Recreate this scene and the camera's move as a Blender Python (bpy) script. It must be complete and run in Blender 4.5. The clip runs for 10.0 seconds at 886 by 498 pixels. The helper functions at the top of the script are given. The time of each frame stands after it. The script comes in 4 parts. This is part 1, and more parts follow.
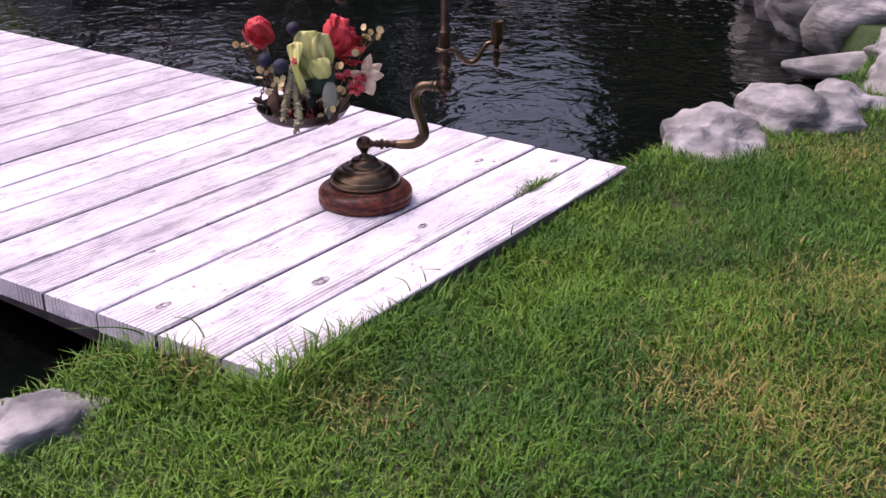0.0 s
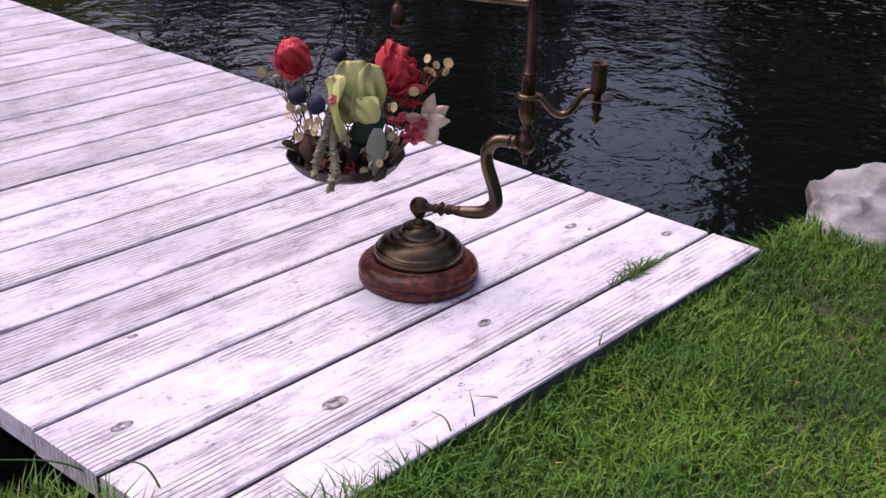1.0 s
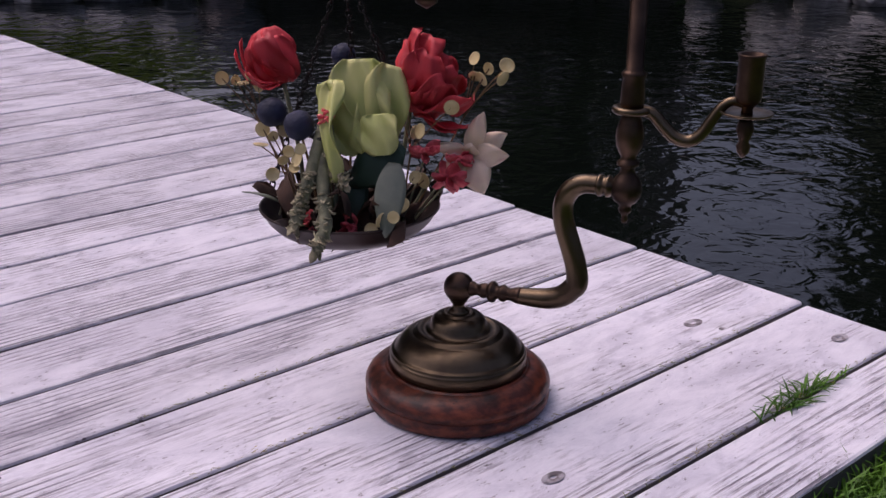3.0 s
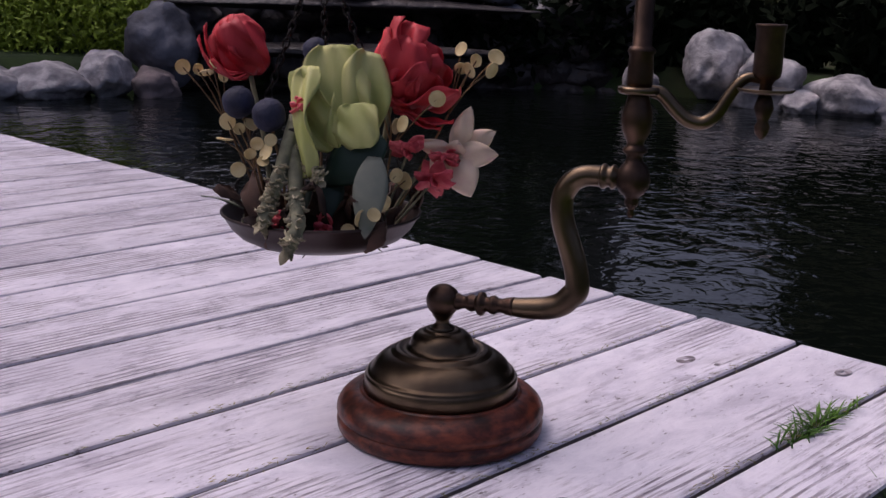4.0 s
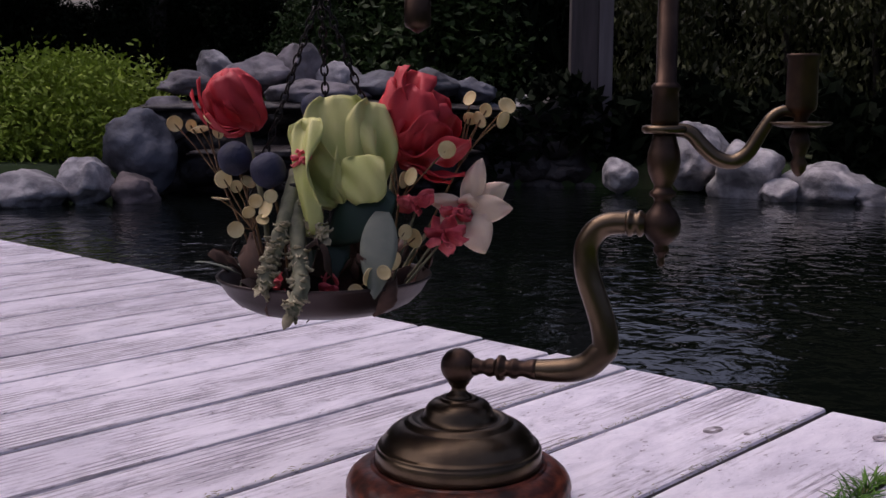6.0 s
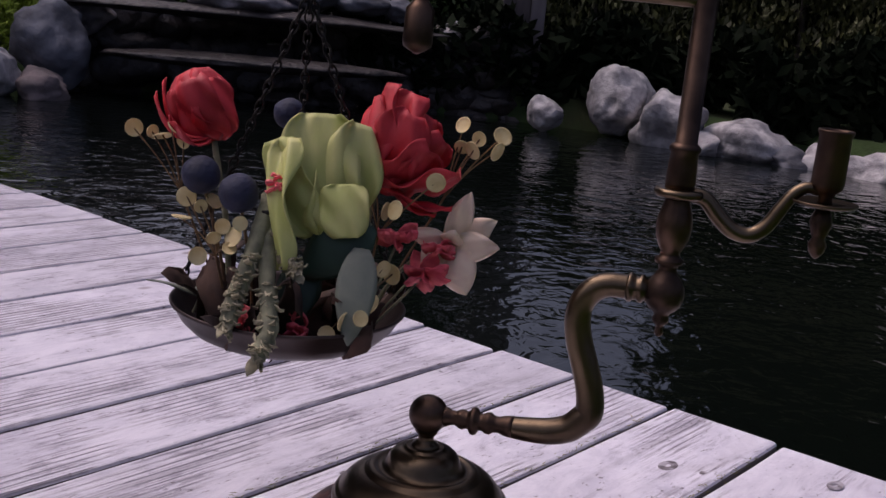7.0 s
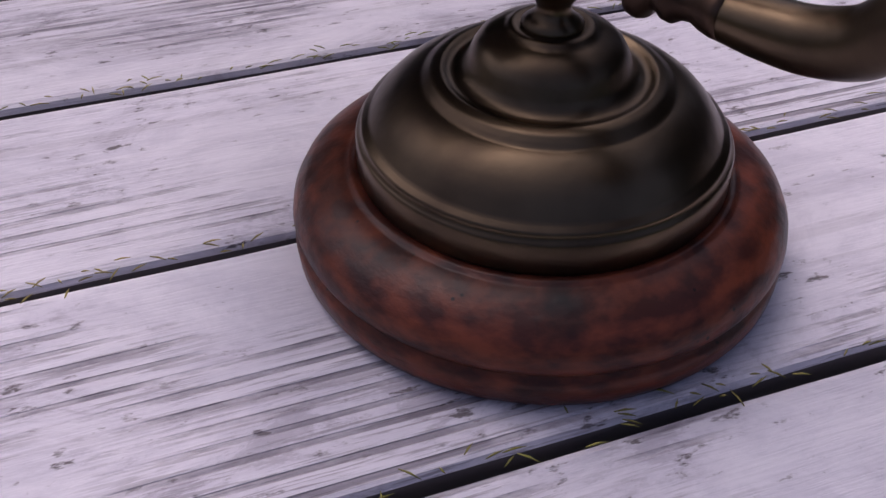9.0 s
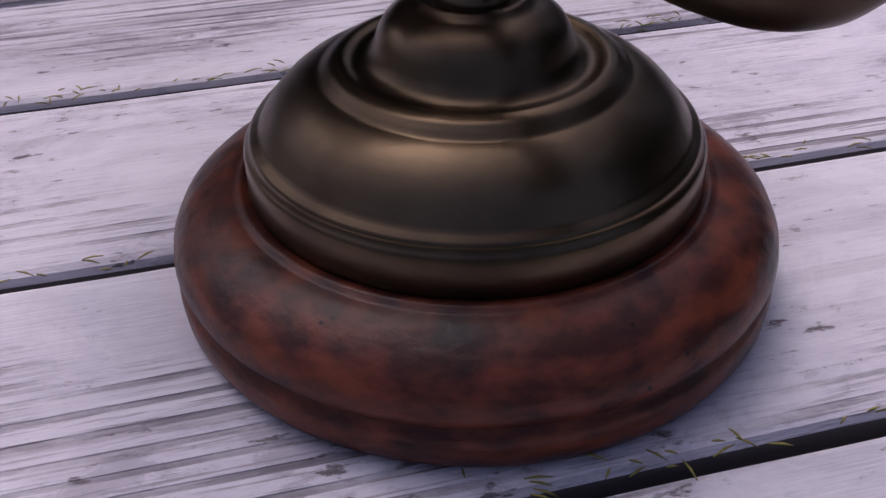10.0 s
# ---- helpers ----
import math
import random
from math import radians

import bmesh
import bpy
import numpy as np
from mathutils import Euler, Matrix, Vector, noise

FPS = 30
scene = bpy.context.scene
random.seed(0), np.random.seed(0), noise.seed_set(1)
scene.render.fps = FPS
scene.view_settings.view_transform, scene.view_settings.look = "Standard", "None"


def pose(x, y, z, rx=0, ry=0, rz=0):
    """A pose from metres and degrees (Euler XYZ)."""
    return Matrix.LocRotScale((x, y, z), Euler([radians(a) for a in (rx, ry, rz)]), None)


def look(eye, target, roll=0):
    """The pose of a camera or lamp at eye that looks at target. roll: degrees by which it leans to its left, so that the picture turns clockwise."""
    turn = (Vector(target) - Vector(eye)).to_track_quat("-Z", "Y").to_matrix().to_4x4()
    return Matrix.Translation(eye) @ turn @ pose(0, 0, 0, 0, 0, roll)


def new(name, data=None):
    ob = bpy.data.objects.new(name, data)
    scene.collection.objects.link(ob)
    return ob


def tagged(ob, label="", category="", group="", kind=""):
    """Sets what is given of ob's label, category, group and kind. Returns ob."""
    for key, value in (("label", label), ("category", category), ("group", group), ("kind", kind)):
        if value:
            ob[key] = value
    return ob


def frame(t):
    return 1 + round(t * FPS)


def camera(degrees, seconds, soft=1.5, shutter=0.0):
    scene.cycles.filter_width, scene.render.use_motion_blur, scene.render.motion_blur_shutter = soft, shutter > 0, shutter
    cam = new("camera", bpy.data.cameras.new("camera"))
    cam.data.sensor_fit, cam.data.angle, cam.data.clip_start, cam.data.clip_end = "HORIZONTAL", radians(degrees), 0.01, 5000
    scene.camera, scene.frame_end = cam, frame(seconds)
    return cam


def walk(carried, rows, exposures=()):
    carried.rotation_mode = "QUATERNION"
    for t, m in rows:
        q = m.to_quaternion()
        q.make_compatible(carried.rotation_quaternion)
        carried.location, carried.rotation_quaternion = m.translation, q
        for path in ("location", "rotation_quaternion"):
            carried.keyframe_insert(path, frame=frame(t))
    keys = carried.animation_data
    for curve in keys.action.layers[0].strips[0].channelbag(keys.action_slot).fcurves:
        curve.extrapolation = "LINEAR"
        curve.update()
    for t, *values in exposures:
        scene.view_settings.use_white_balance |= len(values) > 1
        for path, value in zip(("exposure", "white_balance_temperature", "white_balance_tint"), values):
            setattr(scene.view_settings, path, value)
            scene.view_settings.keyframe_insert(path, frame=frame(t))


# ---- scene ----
cam = camera(44.4, 10.0)
PATH = [
    (0, (-1.618, -1.374, 0.823), (-0.137, -0.299, 0.015), -0.0),
    (0.5, (-1.385, -1.208, 0.782), (0.059, -0.089, -0.032), 1.0),
    (1, (-1.15, -1.109, 0.79), (0.187, 0.118, -0.05), 1.4),
    (1.5, (-0.97, -1.023, 0.783), (0.27, 0.291, -0.075), 1.4),
    (2, (-0.842, -0.934, 0.741), (0.361, 0.413, -0.118), 1.3),
    (2.5, (-0.721, -0.841, 0.694), (0.435, 0.542, -0.173), -0.1),
    (2.7, (-0.708, -0.808, 0.631), (0.476, 0.591, -0.17), 0.1),
    (4, (-0.689, -0.681, 0.407), (0.692, 0.688, -0.062), 1.6),
    (4.5, (-0.7, -0.661, 0.37), (0.733, 0.683, -0.005), 0.5),
    (5, (-0.683, -0.657, 0.365), (0.745, 0.7, 0.023), -0.2),
    (5.5, (-0.671, -0.651, 0.365), (0.74, 0.732, 0.053), -0.4),
    (5.7, (-0.672, -0.636, 0.352), (0.746, 0.746, 0.072), -0.2),
    (6.8, (-0.644, -0.548, 0.409), (0.866, 0.719, 0.07), 3.0),
    (7, (-0.644, -0.507, 0.442), (0.887, 0.703, 0.009), 5.7),
    (7.5, (-0.511, -0.441, 0.381), (0.911, 0.837, -0.208), 7.1),
    (8, (-0.350, -0.404, 0.398), (0.724, 0.995, -0.545), 5.5),
    (8.5, (-0.24, -0.341, 0.352), (0.535, 1.035, -0.874), 3.9),
    (9, (-0.162, -0.313, 0.283), (0.394, 1.121, -0.996), 0.9),
    (9.5, (-0.112, -0.29, 0.237), (0.32, 1.258, -0.953), -1.3),
    (10, (-0.085, -0.29, 0.218), (0.321, 1.298, -0.928), -1.1),
]
walk(cam, [(t, look(eye, target, roll)) for t, eye, target, roll in PATH],
     [(0.0, 0.74, 6080, 30), (0.5, 0.52, 6000, 30), (1.0, 0.44, 5980, 28), (2.5, 0.0, 5950, 25), (4.0, -0.28, 5930, 25), (5.7, -0.28, 5930, 25), (7.5, -0.32, 5950, 24), (10.0, -0.38, 5830, 23)])

# ---- light and sky ----
world = bpy.data.worlds.new("world")
scene.world = world
world.use_nodes = True
wn = world.node_tree.nodes
sky = wn.new("ShaderNodeTexSky")
sky.sky_type = "NISHITA"
sky.sun_disc = False
sky.sun_elevation = radians(58)
sky.sun_rotation = radians(-15)
sky.air_density = 0.7
sky.dust_density = 10.0
sky.ozone_density = 0.3
wn["Background"].inputs["Strength"].default_value = 0.15
world.node_tree.links.new(sky.outputs[0], wn["Background"].inputs["Color"])
sun_data = bpy.data.lights.new("sun", "SUN")
sun_data.energy, sun_data.angle, sun_data.color = 0.28, radians(70), (1.0, 0.96, 0.93)
sun = new("sun", sun_data)
sun.matrix_world = look((-1.37, 5.12, 8.48), (0, 0, 0))

# ---- materials ----


def mat(name, color, rough=0.6, metal=0.0, second=None, scale=6.0, detail=6.0, low=0.35, high=0.65, bump=0.0,
        bump_scale=40.0, stretch=(1, 1, 1), spec=0.5, coat=0.0, vary=0.0, third=None, scale3=1.5, rough2=None, dist=0.01, trans=0.0):
    m = bpy.data.materials.new(name)
    m.use_nodes = True
    t = m.node_tree
    n, l = t.nodes, t.links
    b = n["Principled BSDF"]
    b.inputs["Roughness"].default_value = rough
    b.inputs["Metallic"].default_value = metal
    b.inputs["Specular IOR Level"].default_value = spec
    b.inputs["Coat Weight"].default_value = coat
    b.inputs["Base Color"].default_value = (*color, 1)
    co = n.new("ShaderNodeTexCoord")
    info = n.new("ShaderNodeObjectInfo")
    mp = n.new("ShaderNodeMapping")
    mp.inputs["Scale"].default_value = stretch
    add = n.new("ShaderNodeVectorMath")
    add.operation = "MULTIPLY_ADD"
    l.new(info.outputs["Random"], add.inputs[0])
    add.inputs[1].default_value = (17.0, 31.0, 7.0)
    l.new(co.outputs["Object"], add.inputs[2])
    l.new(add.outputs[0], mp.inputs["Vector"])
    out = None
    if second:
        nz = n.new("ShaderNodeTexNoise")
        nz.inputs["Scale"].default_value, nz.inputs["Detail"].default_value = scale, detail
        l.new(mp.outputs[0], nz.inputs["Vector"])
        rp = n.new("ShaderNodeMapRange")
        rp.inputs["From Min"].default_value, rp.inputs["From Max"].default_value = low, high
        l.new(nz.outputs["Fac"], rp.inputs["Value"])
        mx = n.new("ShaderNodeMix")
        mx.data_type = "RGBA"
        mx.inputs["A"].default_value, mx.inputs["B"].default_value = (*color, 1), (*second, 1)
        l.new(rp.outputs[0], mx.inputs["Factor"])
        out = mx.outputs["Result"]
        if rough2 is not None:
            rr = n.new("ShaderNodeMapRange")
            rr.inputs["To Min"].default_value, rr.inputs["To Max"].default_value = rough, rough2
            l.new(rp.outputs[0], rr.inputs["Value"])
            l.new(rr.outputs[0], b.inputs["Roughness"])
    if third and out:
        n3 = n.new("ShaderNodeTexNoise")
        n3.inputs["Scale"].default_value, n3.inputs["Detail"].default_value = scale3, 8
        l.new(add.outputs[0], n3.inputs["Vector"])
        r3 = n.new("ShaderNodeMapRange")
        r3.inputs["From Min"].default_value, r3.inputs["From Max"].default_value = 0.5, 0.7
        l.new(n3.outputs["Fac"], r3.inputs["Value"])
        m3 = n.new("ShaderNodeMix")
        m3.data_type = "RGBA"
        l.new(out, m3.inputs["A"])
        m3.inputs["B"].default_value = (*third, 1)
        l.new(r3.outputs[0], m3.inputs["Factor"])
        out = m3.outputs["Result"]
    if vary:
        geo = n.new("ShaderNodeNewGeometry")
        hs = n.new("ShaderNodeHueSaturation")
        vr = n.new("ShaderNodeMapRange")
        vr.inputs["To Min"].default_value, vr.inputs["To Max"].default_value = 1 - vary, 1 + vary
        l.new(geo.outputs["Random Per Island"], vr.inputs["Value"])
        l.new(vr.outputs[0], hs.inputs["Value"])
        if out:
            l.new(out, hs.inputs["Color"])
        else:
            hs.inputs["Color"].default_value = (*color, 1)
        out = hs.outputs[0]
    if out:
        l.new(out, b.inputs["Base Color"])
    if trans:
        b.inputs["Subsurface Weight"].default_value = trans
        b.inputs["Subsurface Radius"].default_value = (0.004, 0.004, 0.002)
    if bump:
        bz = n.new("ShaderNodeTexNoise")
        bz.inputs["Scale"].default_value, bz.inputs["Detail"].default_value = bump_scale, 6
        l.new(mp.outputs[0], bz.inputs["Vector"])
        bp = n.new("ShaderNodeBump")
        bp.inputs["Strength"].default_value, bp.inputs["Distance"].default_value = bump, dist
        l.new(bz.outputs["Fac"], bp.inputs["Height"])
        l.new(bp.outputs[0], b.inputs["Normal"])
    return m


def plank_material():
    m = bpy.data.materials.new("weathered_white_wood")
    m.use_nodes = True
    t = m.node_tree
    n, l = t.nodes, t.links
    b = n["Principled BSDF"]
    b.inputs["Roughness"].default_value = 0.75
    b.inputs["Specular IOR Level"].default_value = 0.25
    co, info = n.new("ShaderNodeTexCoord"), n.new("ShaderNodeObjectInfo")
    add = n.new("ShaderNodeVectorMath")
    add.operation = "MULTIPLY_ADD"
    l.new(info.outputs["Random"], add.inputs[0])
    add.inputs[1].default_value = (9.0, 13.0, 5.0)
    l.new(co.outputs["Object"], add.inputs[2])

    def noise_at(scale, stretch, detail=6, rough=0.55, warp=0.0):
        mp = n.new("ShaderNodeMapping")
        mp.inputs["Scale"].default_value = stretch
        l.new(add.outputs[0], mp.inputs["Vector"])
        z = n.new("ShaderNodeTexNoise")
        z.inputs["Scale"].default_value, z.inputs["Detail"].default_value = scale, detail
        z.inputs["Roughness"].default_value, z.inputs["Distortion"].default_value = rough, warp
        l.new(mp.outputs[0], z.inputs["Vector"])
        return z.outputs["Fac"]

    def span(v, a, c, lo=0.0, hi=1.0):
        r = n.new("ShaderNodeMapRange")
        for k, x in (("From Min", a), ("From Max", c), ("To Min", lo), ("To Max", hi)):
            r.inputs[k].default_value = x
        l.new(v, r.inputs["Value"])
        return r.outputs[0]

    def mix(fac, a, c):
        x = n.new("ShaderNodeMix")
        x.data_type = "RGBA"
        l.new(fac, x.inputs["Factor"])
        for k, v in (("A", a), ("B", c)):
            if isinstance(v, tuple):
                x.inputs[k].default_value = (*v, 1)
            else:
                l.new(v, x.inputs[k])
        return x.outputs["Result"]

    def times(a, c):
        x = n.new("ShaderNodeMath")
        x.operation = "MULTIPLY"
        l.new(a, x.inputs[0])
        if isinstance(c, float):
            x.inputs[1].default_value = c
        else:
            l.new(c, x.inputs[1])
        return x.outputs[0]

    # growth rings cut lengthwise: dark lines across the board, drawn out along it and bent by slow noise
    gmp = n.new("ShaderNodeMapping")
    gmp.inputs["Scale"].default_value = (0.10, 1.0, 0.5)
    l.new(add.outputs[0], gmp.inputs["Vector"])
    rings = n.new("ShaderNodeTexWave")
    rings.bands_direction = "Y"
    for k, x in (("Scale", 33.0), ("Distortion", 7.0), ("Detail", 3.0), ("Detail Scale", 0.28), ("Detail Roughness", 0.62)):
        rings.inputs[k].default_value = x
    l.new(gmp.outputs[0], rings.inputs["Vector"])
    grain = rings.outputs["Fac"]
    broad = noise_at(34, (0.03, 1.0, 1.0), 3, 0.5, 1.5)
    fine = noise_at(520, (0.045, 1.0, 1.0), 4, 0.65, 0.3)
    wear = noise_at(9, (0.45, 1.0, 1.0), 7, 0.65)
    blotch = noise_at(30, (0.4, 1.0, 1.0), 12, 0.76, 0.5)
    speck = noise_at(190, (0.4, 1.0, 1.0), 4, 0.65)
    lines = times(span(grain, 0.74, 0.90), span(wear, 0.47, 0.58))
    wide = times(span(broad, 0.60, 0.66), span(wear, 0.36, 0.56))
    hair = times(span(fine, 0.53, 0.59), span(wear, 0.44, 0.56))
    flakes = times(span(blotch, 0.55, 0.585), span(wear, 0.40, 0.55))
    col = mix(span(blotch, 0.42, 0.68), (0.73, 0.705, 0.775), (0.52, 0.50, 0.585))
    col = mix(times(flakes, 0.4), col, (0.29, 0.265, 0.31))
    col = mix(times(hair, 0.72), col, (0.26, 0.235, 0.275))
    col = mix(times(wide, 0.42), col, (0.24, 0.215, 0.25))
    col = mix(times(lines, 0.7), col, (0.13, 0.11, 0.135))
    col = mix(times(span(speck, 0.60, 0.66), span(blotch, 0.48, 0.56)), col, (0.15, 0.13, 0.14))
    stain = noise_at(6, (0.5, 1.0, 1.0), 5, 0.6, 0.4)
    col = mix(times(span(stain, 0.50, 0.68), 0.34), col, (0.40, 0.38, 0.45))
    vor = n.new("ShaderNodeTexVoronoi")
    vor.inputs["Scale"].default_value = 5.0
    kmp = n.new("ShaderNodeMapping")
    kmp.inputs["Scale"].default_value = (0.55, 1.0, 0.0)
    l.new(add.outputs[0], kmp.inputs["Vector"])
    l.new(kmp.outputs[0], vor.inputs["Vector"])
    col = mix(times(span(vor.outputs["Distance"], 0.055, 0.035), 0.75), col, (0.22, 0.18, 0.19))
    hs = n.new("ShaderNodeHueSaturation")
    l.new(col, hs.inputs["Color"])
    l.new(span(info.outputs["Random"], 0, 1, 0.9, 1.08), hs.inputs["Value"])
    l.new(hs.outputs[0], b.inputs["Base Color"])
    hgt = n.new("ShaderNodeMath")
    hgt.operation = "ADD"
    l.new(times(lines, -1.0), hgt.inputs[0])
    l.new(times(fine, 0.5), hgt.inputs[1])
    bp = n.new("ShaderNodeBump")
    bp.inputs["Strength"].default_value, bp.inputs["Distance"].default_value = 0.8, 0.0018
    l.new(hgt.outputs[0], bp.inputs["Height"])
    l.new(bp.outputs[0], b.inputs["Normal"])
    return m


def water_material():
    m = bpy.data.materials.new("dark_pond_water")
    m.use_nodes = True
    n, l = m.node_tree.nodes, m.node_tree.links
    b = n["Principled BSDF"]
    b.inputs["Base Color"].default_value = (0.003, 0.0045, 0.0035, 1)
    b.inputs["Roughness"].default_value = 0.03
    b.inputs["IOR"].default_value = 1.42
    co = n.new("ShaderNodeTexCoord")
    hs = []
    for s, d, w in ((5.0, 2, 1.0), (17.0, 2, 0.35)):
        z = n.new("ShaderNodeTexNoise")
        z.inputs["Scale"].default_value, z.inputs["Detail"].default_value, z.inputs["Distortion"].default_value = s, d, 0.8
        l.new(co.outputs["Object"], z.inputs["Vector"])
        k = n.new("ShaderNodeMath")
        k.operation = "MULTIPLY"
        k.inputs[1].default_value = w
        l.new(z.outputs["Fac"], k.inputs[0])
        hs.append(k.outputs[0])
    a = n.new("ShaderNodeMath")
    l.new(hs[0], a.inputs[0])
    l.new(hs[1], a.inputs[1])
    bp = n.new("ShaderNodeBump")
    bp.inputs["Strength"].default_value, bp.inputs["Distance"].default_value = 1.0, WAVE
    l.new(a.outputs[0], bp.inputs["Height"])
    l.new(bp.outputs[0], b.inputs["Normal"])
    return m




def pitted(m, scale, size, color):
    """Scatters small dark worm holes over a material, in clusters."""
    n, l = m.node_tree.nodes, m.node_tree.links
    b = n["Principled BSDF"]
    co = n.new("ShaderNodeTexCoord")
    vor = n.new("ShaderNodeTexVoronoi")
    vor.inputs["Scale"].default_value = scale
    l.new(co.outputs["Object"], vor.inputs["Vector"])
    hole = n.new("ShaderNodeMapRange")
    for k, x in (("From Min", size), ("From Max", size * 0.5)):
        hole.inputs[k].default_value = x
    l.new(vor.outputs["Distance"], hole.inputs["Value"])
    where = n.new("ShaderNodeTexNoise")
    where.inputs["Scale"].default_value, where.inputs["Detail"].default_value = 26.0, 3
    l.new(co.outputs["Object"], where.inputs["Vector"])
    spread = n.new("ShaderNodeMapRange")
    spread.inputs["From Min"].default_value, spread.inputs["From Max"].default_value = 0.54, 0.60
    l.new(where.outputs["Fac"], spread.inputs["Value"])
    both = n.new("ShaderNodeMath")
    both.operation = "MULTIPLY"
    l.new(hole.outputs[0], both.inputs[0])
    l.new(spread.outputs[0], both.inputs[1])
    mx = n.new("ShaderNodeMix")
    mx.data_type = "RGBA"
    l.new(b.inputs["Base Color"].links[0].from_socket, mx.inputs["A"])
    mx.inputs["B"].default_value = (*color, 1)
    l.new(both.outputs[0], mx.inputs["Factor"])
    l.new(mx.outputs["Result"], b.inputs["Base Color"])


WAVE = 0.009
PLANK = plank_material()
WATER = water_material()
# old timber of the joists; on plank sides its dark colour shades the gaps
BEAM = mat("old_timber_gap_shade", (0.16, 0.14, 0.14), 0.85, second=(0.07, 0.06, 0.06), scale=20, stretch=(0.1, 1, 1), bump=0.4)
BRASS = mat("antique_brass", (0.140, 0.102, 0.064), 0.29, 1.0, second=(0.072, 0.052, 0.036), scale=22, detail=8, low=0.4, high=0.68,
            bump=0.34, bump_scale=30, rough2=0.40, dist=0.0022)
IRON = mat("dark_bronze", (0.115, 0.072, 0.050), 0.38, 1.0, second=(0.04, 0.027, 0.022), scale=30, bump=0.08, bump_scale=120, rough2=0.5, dist=0.002)
REDWOOD = mat("polished_red_wood", (0.165, 0.043, 0.022), 0.36, spec=0.3, second=(0.050, 0.014, 0.010), scale=70, stretch=(1, 1, 2.2), detail=9,
              low=0.38, high=0.62, coat=0.0, bump=0.35, bump_scale=90, third=(0.010, 0.006, 0.006), scale3=34, dist=0.002)
pitted(REDWOOD, 150.0, 0.16, (0.008, 0.005, 0.005))
PANMETAL = mat("dark_tin", (0.055, 0.04, 0.038), 0.34, 0.85, second=(0.03, 0.022, 0.022), scale=14, bump=0.05, rough2=0.5)
CHAINMETAL = mat("black_iron", (0.03, 0.027, 0.027), 0.5, 0.9)
SOIL = mat("dark_earth", (0.034, 0.062, 0.012), 0.95, second=(0.020, 0.038, 0.008), scale=9, bump=0.6, bump_scale=30, third=(0.045, 0.042, 0.016))
GRASS = mat("fresh_grass", (0.085, 0.185, 0.011), 0.55, second=(0.042, 0.118, 0.009), scale=4.5, low=0.4, high=0.6, vary=0.35, spec=0.3)
GRASS_DRY = mat("dry_grass", (0.30, 0.24, 0.075), 0.65, second=(0.16, 0.17, 0.04), scale=8, vary=0.3, spec=0.3)
ROCK = mat("pale_grey_boulder", (0.60, 0.57, 0.57), 0.8, second=(0.25, 0.235, 0.245), scale=11.0, detail=10, low=0.38, high=0.64, bump=0.9,
           bump_scale=20, third=(0.12, 0.115, 0.125), scale3=4.5, dist=0.02)
ROCK_MID = mat("mauve_grey_boulder", (0.33, 0.30, 0.315), 0.8, second=(0.15, 0.135, 0.145), scale=9.0, detail=10, low=0.38, high=0.64, bump=0.9,
               bump_scale=18, third=(0.07, 0.065, 0.07), scale3=4.0, dist=0.02)
ROCK_PINK = mat("pinkish_brown_boulder", (0.24, 0.19, 0.185), 0.8, second=(0.11, 0.09, 0.09), scale=9.0, detail=8, bump=0.8, bump_scale=18, dist=0.02)
ROCK_NEAR = mat("pale_veined_boulder", (0.34, 0.33, 0.335), 0.8, second=(0.11, 0.108, 0.112), scale=11, detail=12, low=0.38, high=0.62, bump=0.7,
                bump_scale=30, third=(0.15, 0.15, 0.14), scale3=5, dist=0.012, stretch=(1, 1, 2.4))
# wet brown stone, darkened further to hold the bank's shadows in its colour
ROCK_SHADED = mat("wet_shaded_stone", (0.060, 0.048, 0.045), 0.5, second=(0.020, 0.016, 0.016), scale=8, bump=0.9, bump_scale=16, dist=0.03)
ROCK_BLUE = mat("blue_grey_boulder", (0.17, 0.175, 0.205), 0.7, second=(0.075, 0.075, 0.09), scale=8, detail=9, bump=0.8, bump_scale=16, dist=0.02, third=(0.05, 0.05, 0.058), scale3=4)
# near-black: the deep shade among the foliage is put into the leaf colour
LEAF_SHADED = mat("shaded_conifer_leaf", (0.008, 0.012, 0.006), 0.9, vary=0.5, spec=0.06)
LEAF_MID = mat("evergreen_leaf", (0.045, 0.075, 0.02), 0.6, vary=0.5, spec=0.25)
LEAF_BRIGHT = mat("spring_green_leaf", (0.32, 0.42, 0.045), 0.55, vary=0.3, spec=0.3)
LEAF_WILLOW = mat("yellow_green_leaf", (0.05, 0.055, 0.018), 0.6, vary=0.5, spec=0.3)
BARK = mat("dark_bark", (0.05, 0.04, 0.035), 0.9, second=(0.025, 0.02, 0.018), scale=8, stretch=(3, 3, 0.6), bump=0.8, bump_scale=14)
POSTWOOD = mat("pinkish_grey_timber", (0.085, 0.07, 0.073), 0.8, second=(0.055, 0.046, 0.048), scale=9, stretch=(3, 3, 0.3), bump=0.3)
POSTEDGE = mat("pale_timber_trim", (0.16, 0.145, 0.155), 0.8, second=(0.12, 0.105, 0.115), scale=9, stretch=(3, 3, 0.3))
RED = mat("red_silk_petal", (0.62, 0.04, 0.055), 0.62, second=(0.36, 0.012, 0.022), scale=40, stretch=(1, 1, 0.3), bump=0.2, bump_scale=140, dist=0.002, trans=0.15)
CREAMGREEN = mat("pale_green_silk_petal", (0.56, 0.54, 0.22), 0.6, second=(0.40, 0.44, 0.12), scale=28, stretch=(1, 1, 0.4), bump=0.25, bump_scale=120, dist=0.002, trans=0.15)
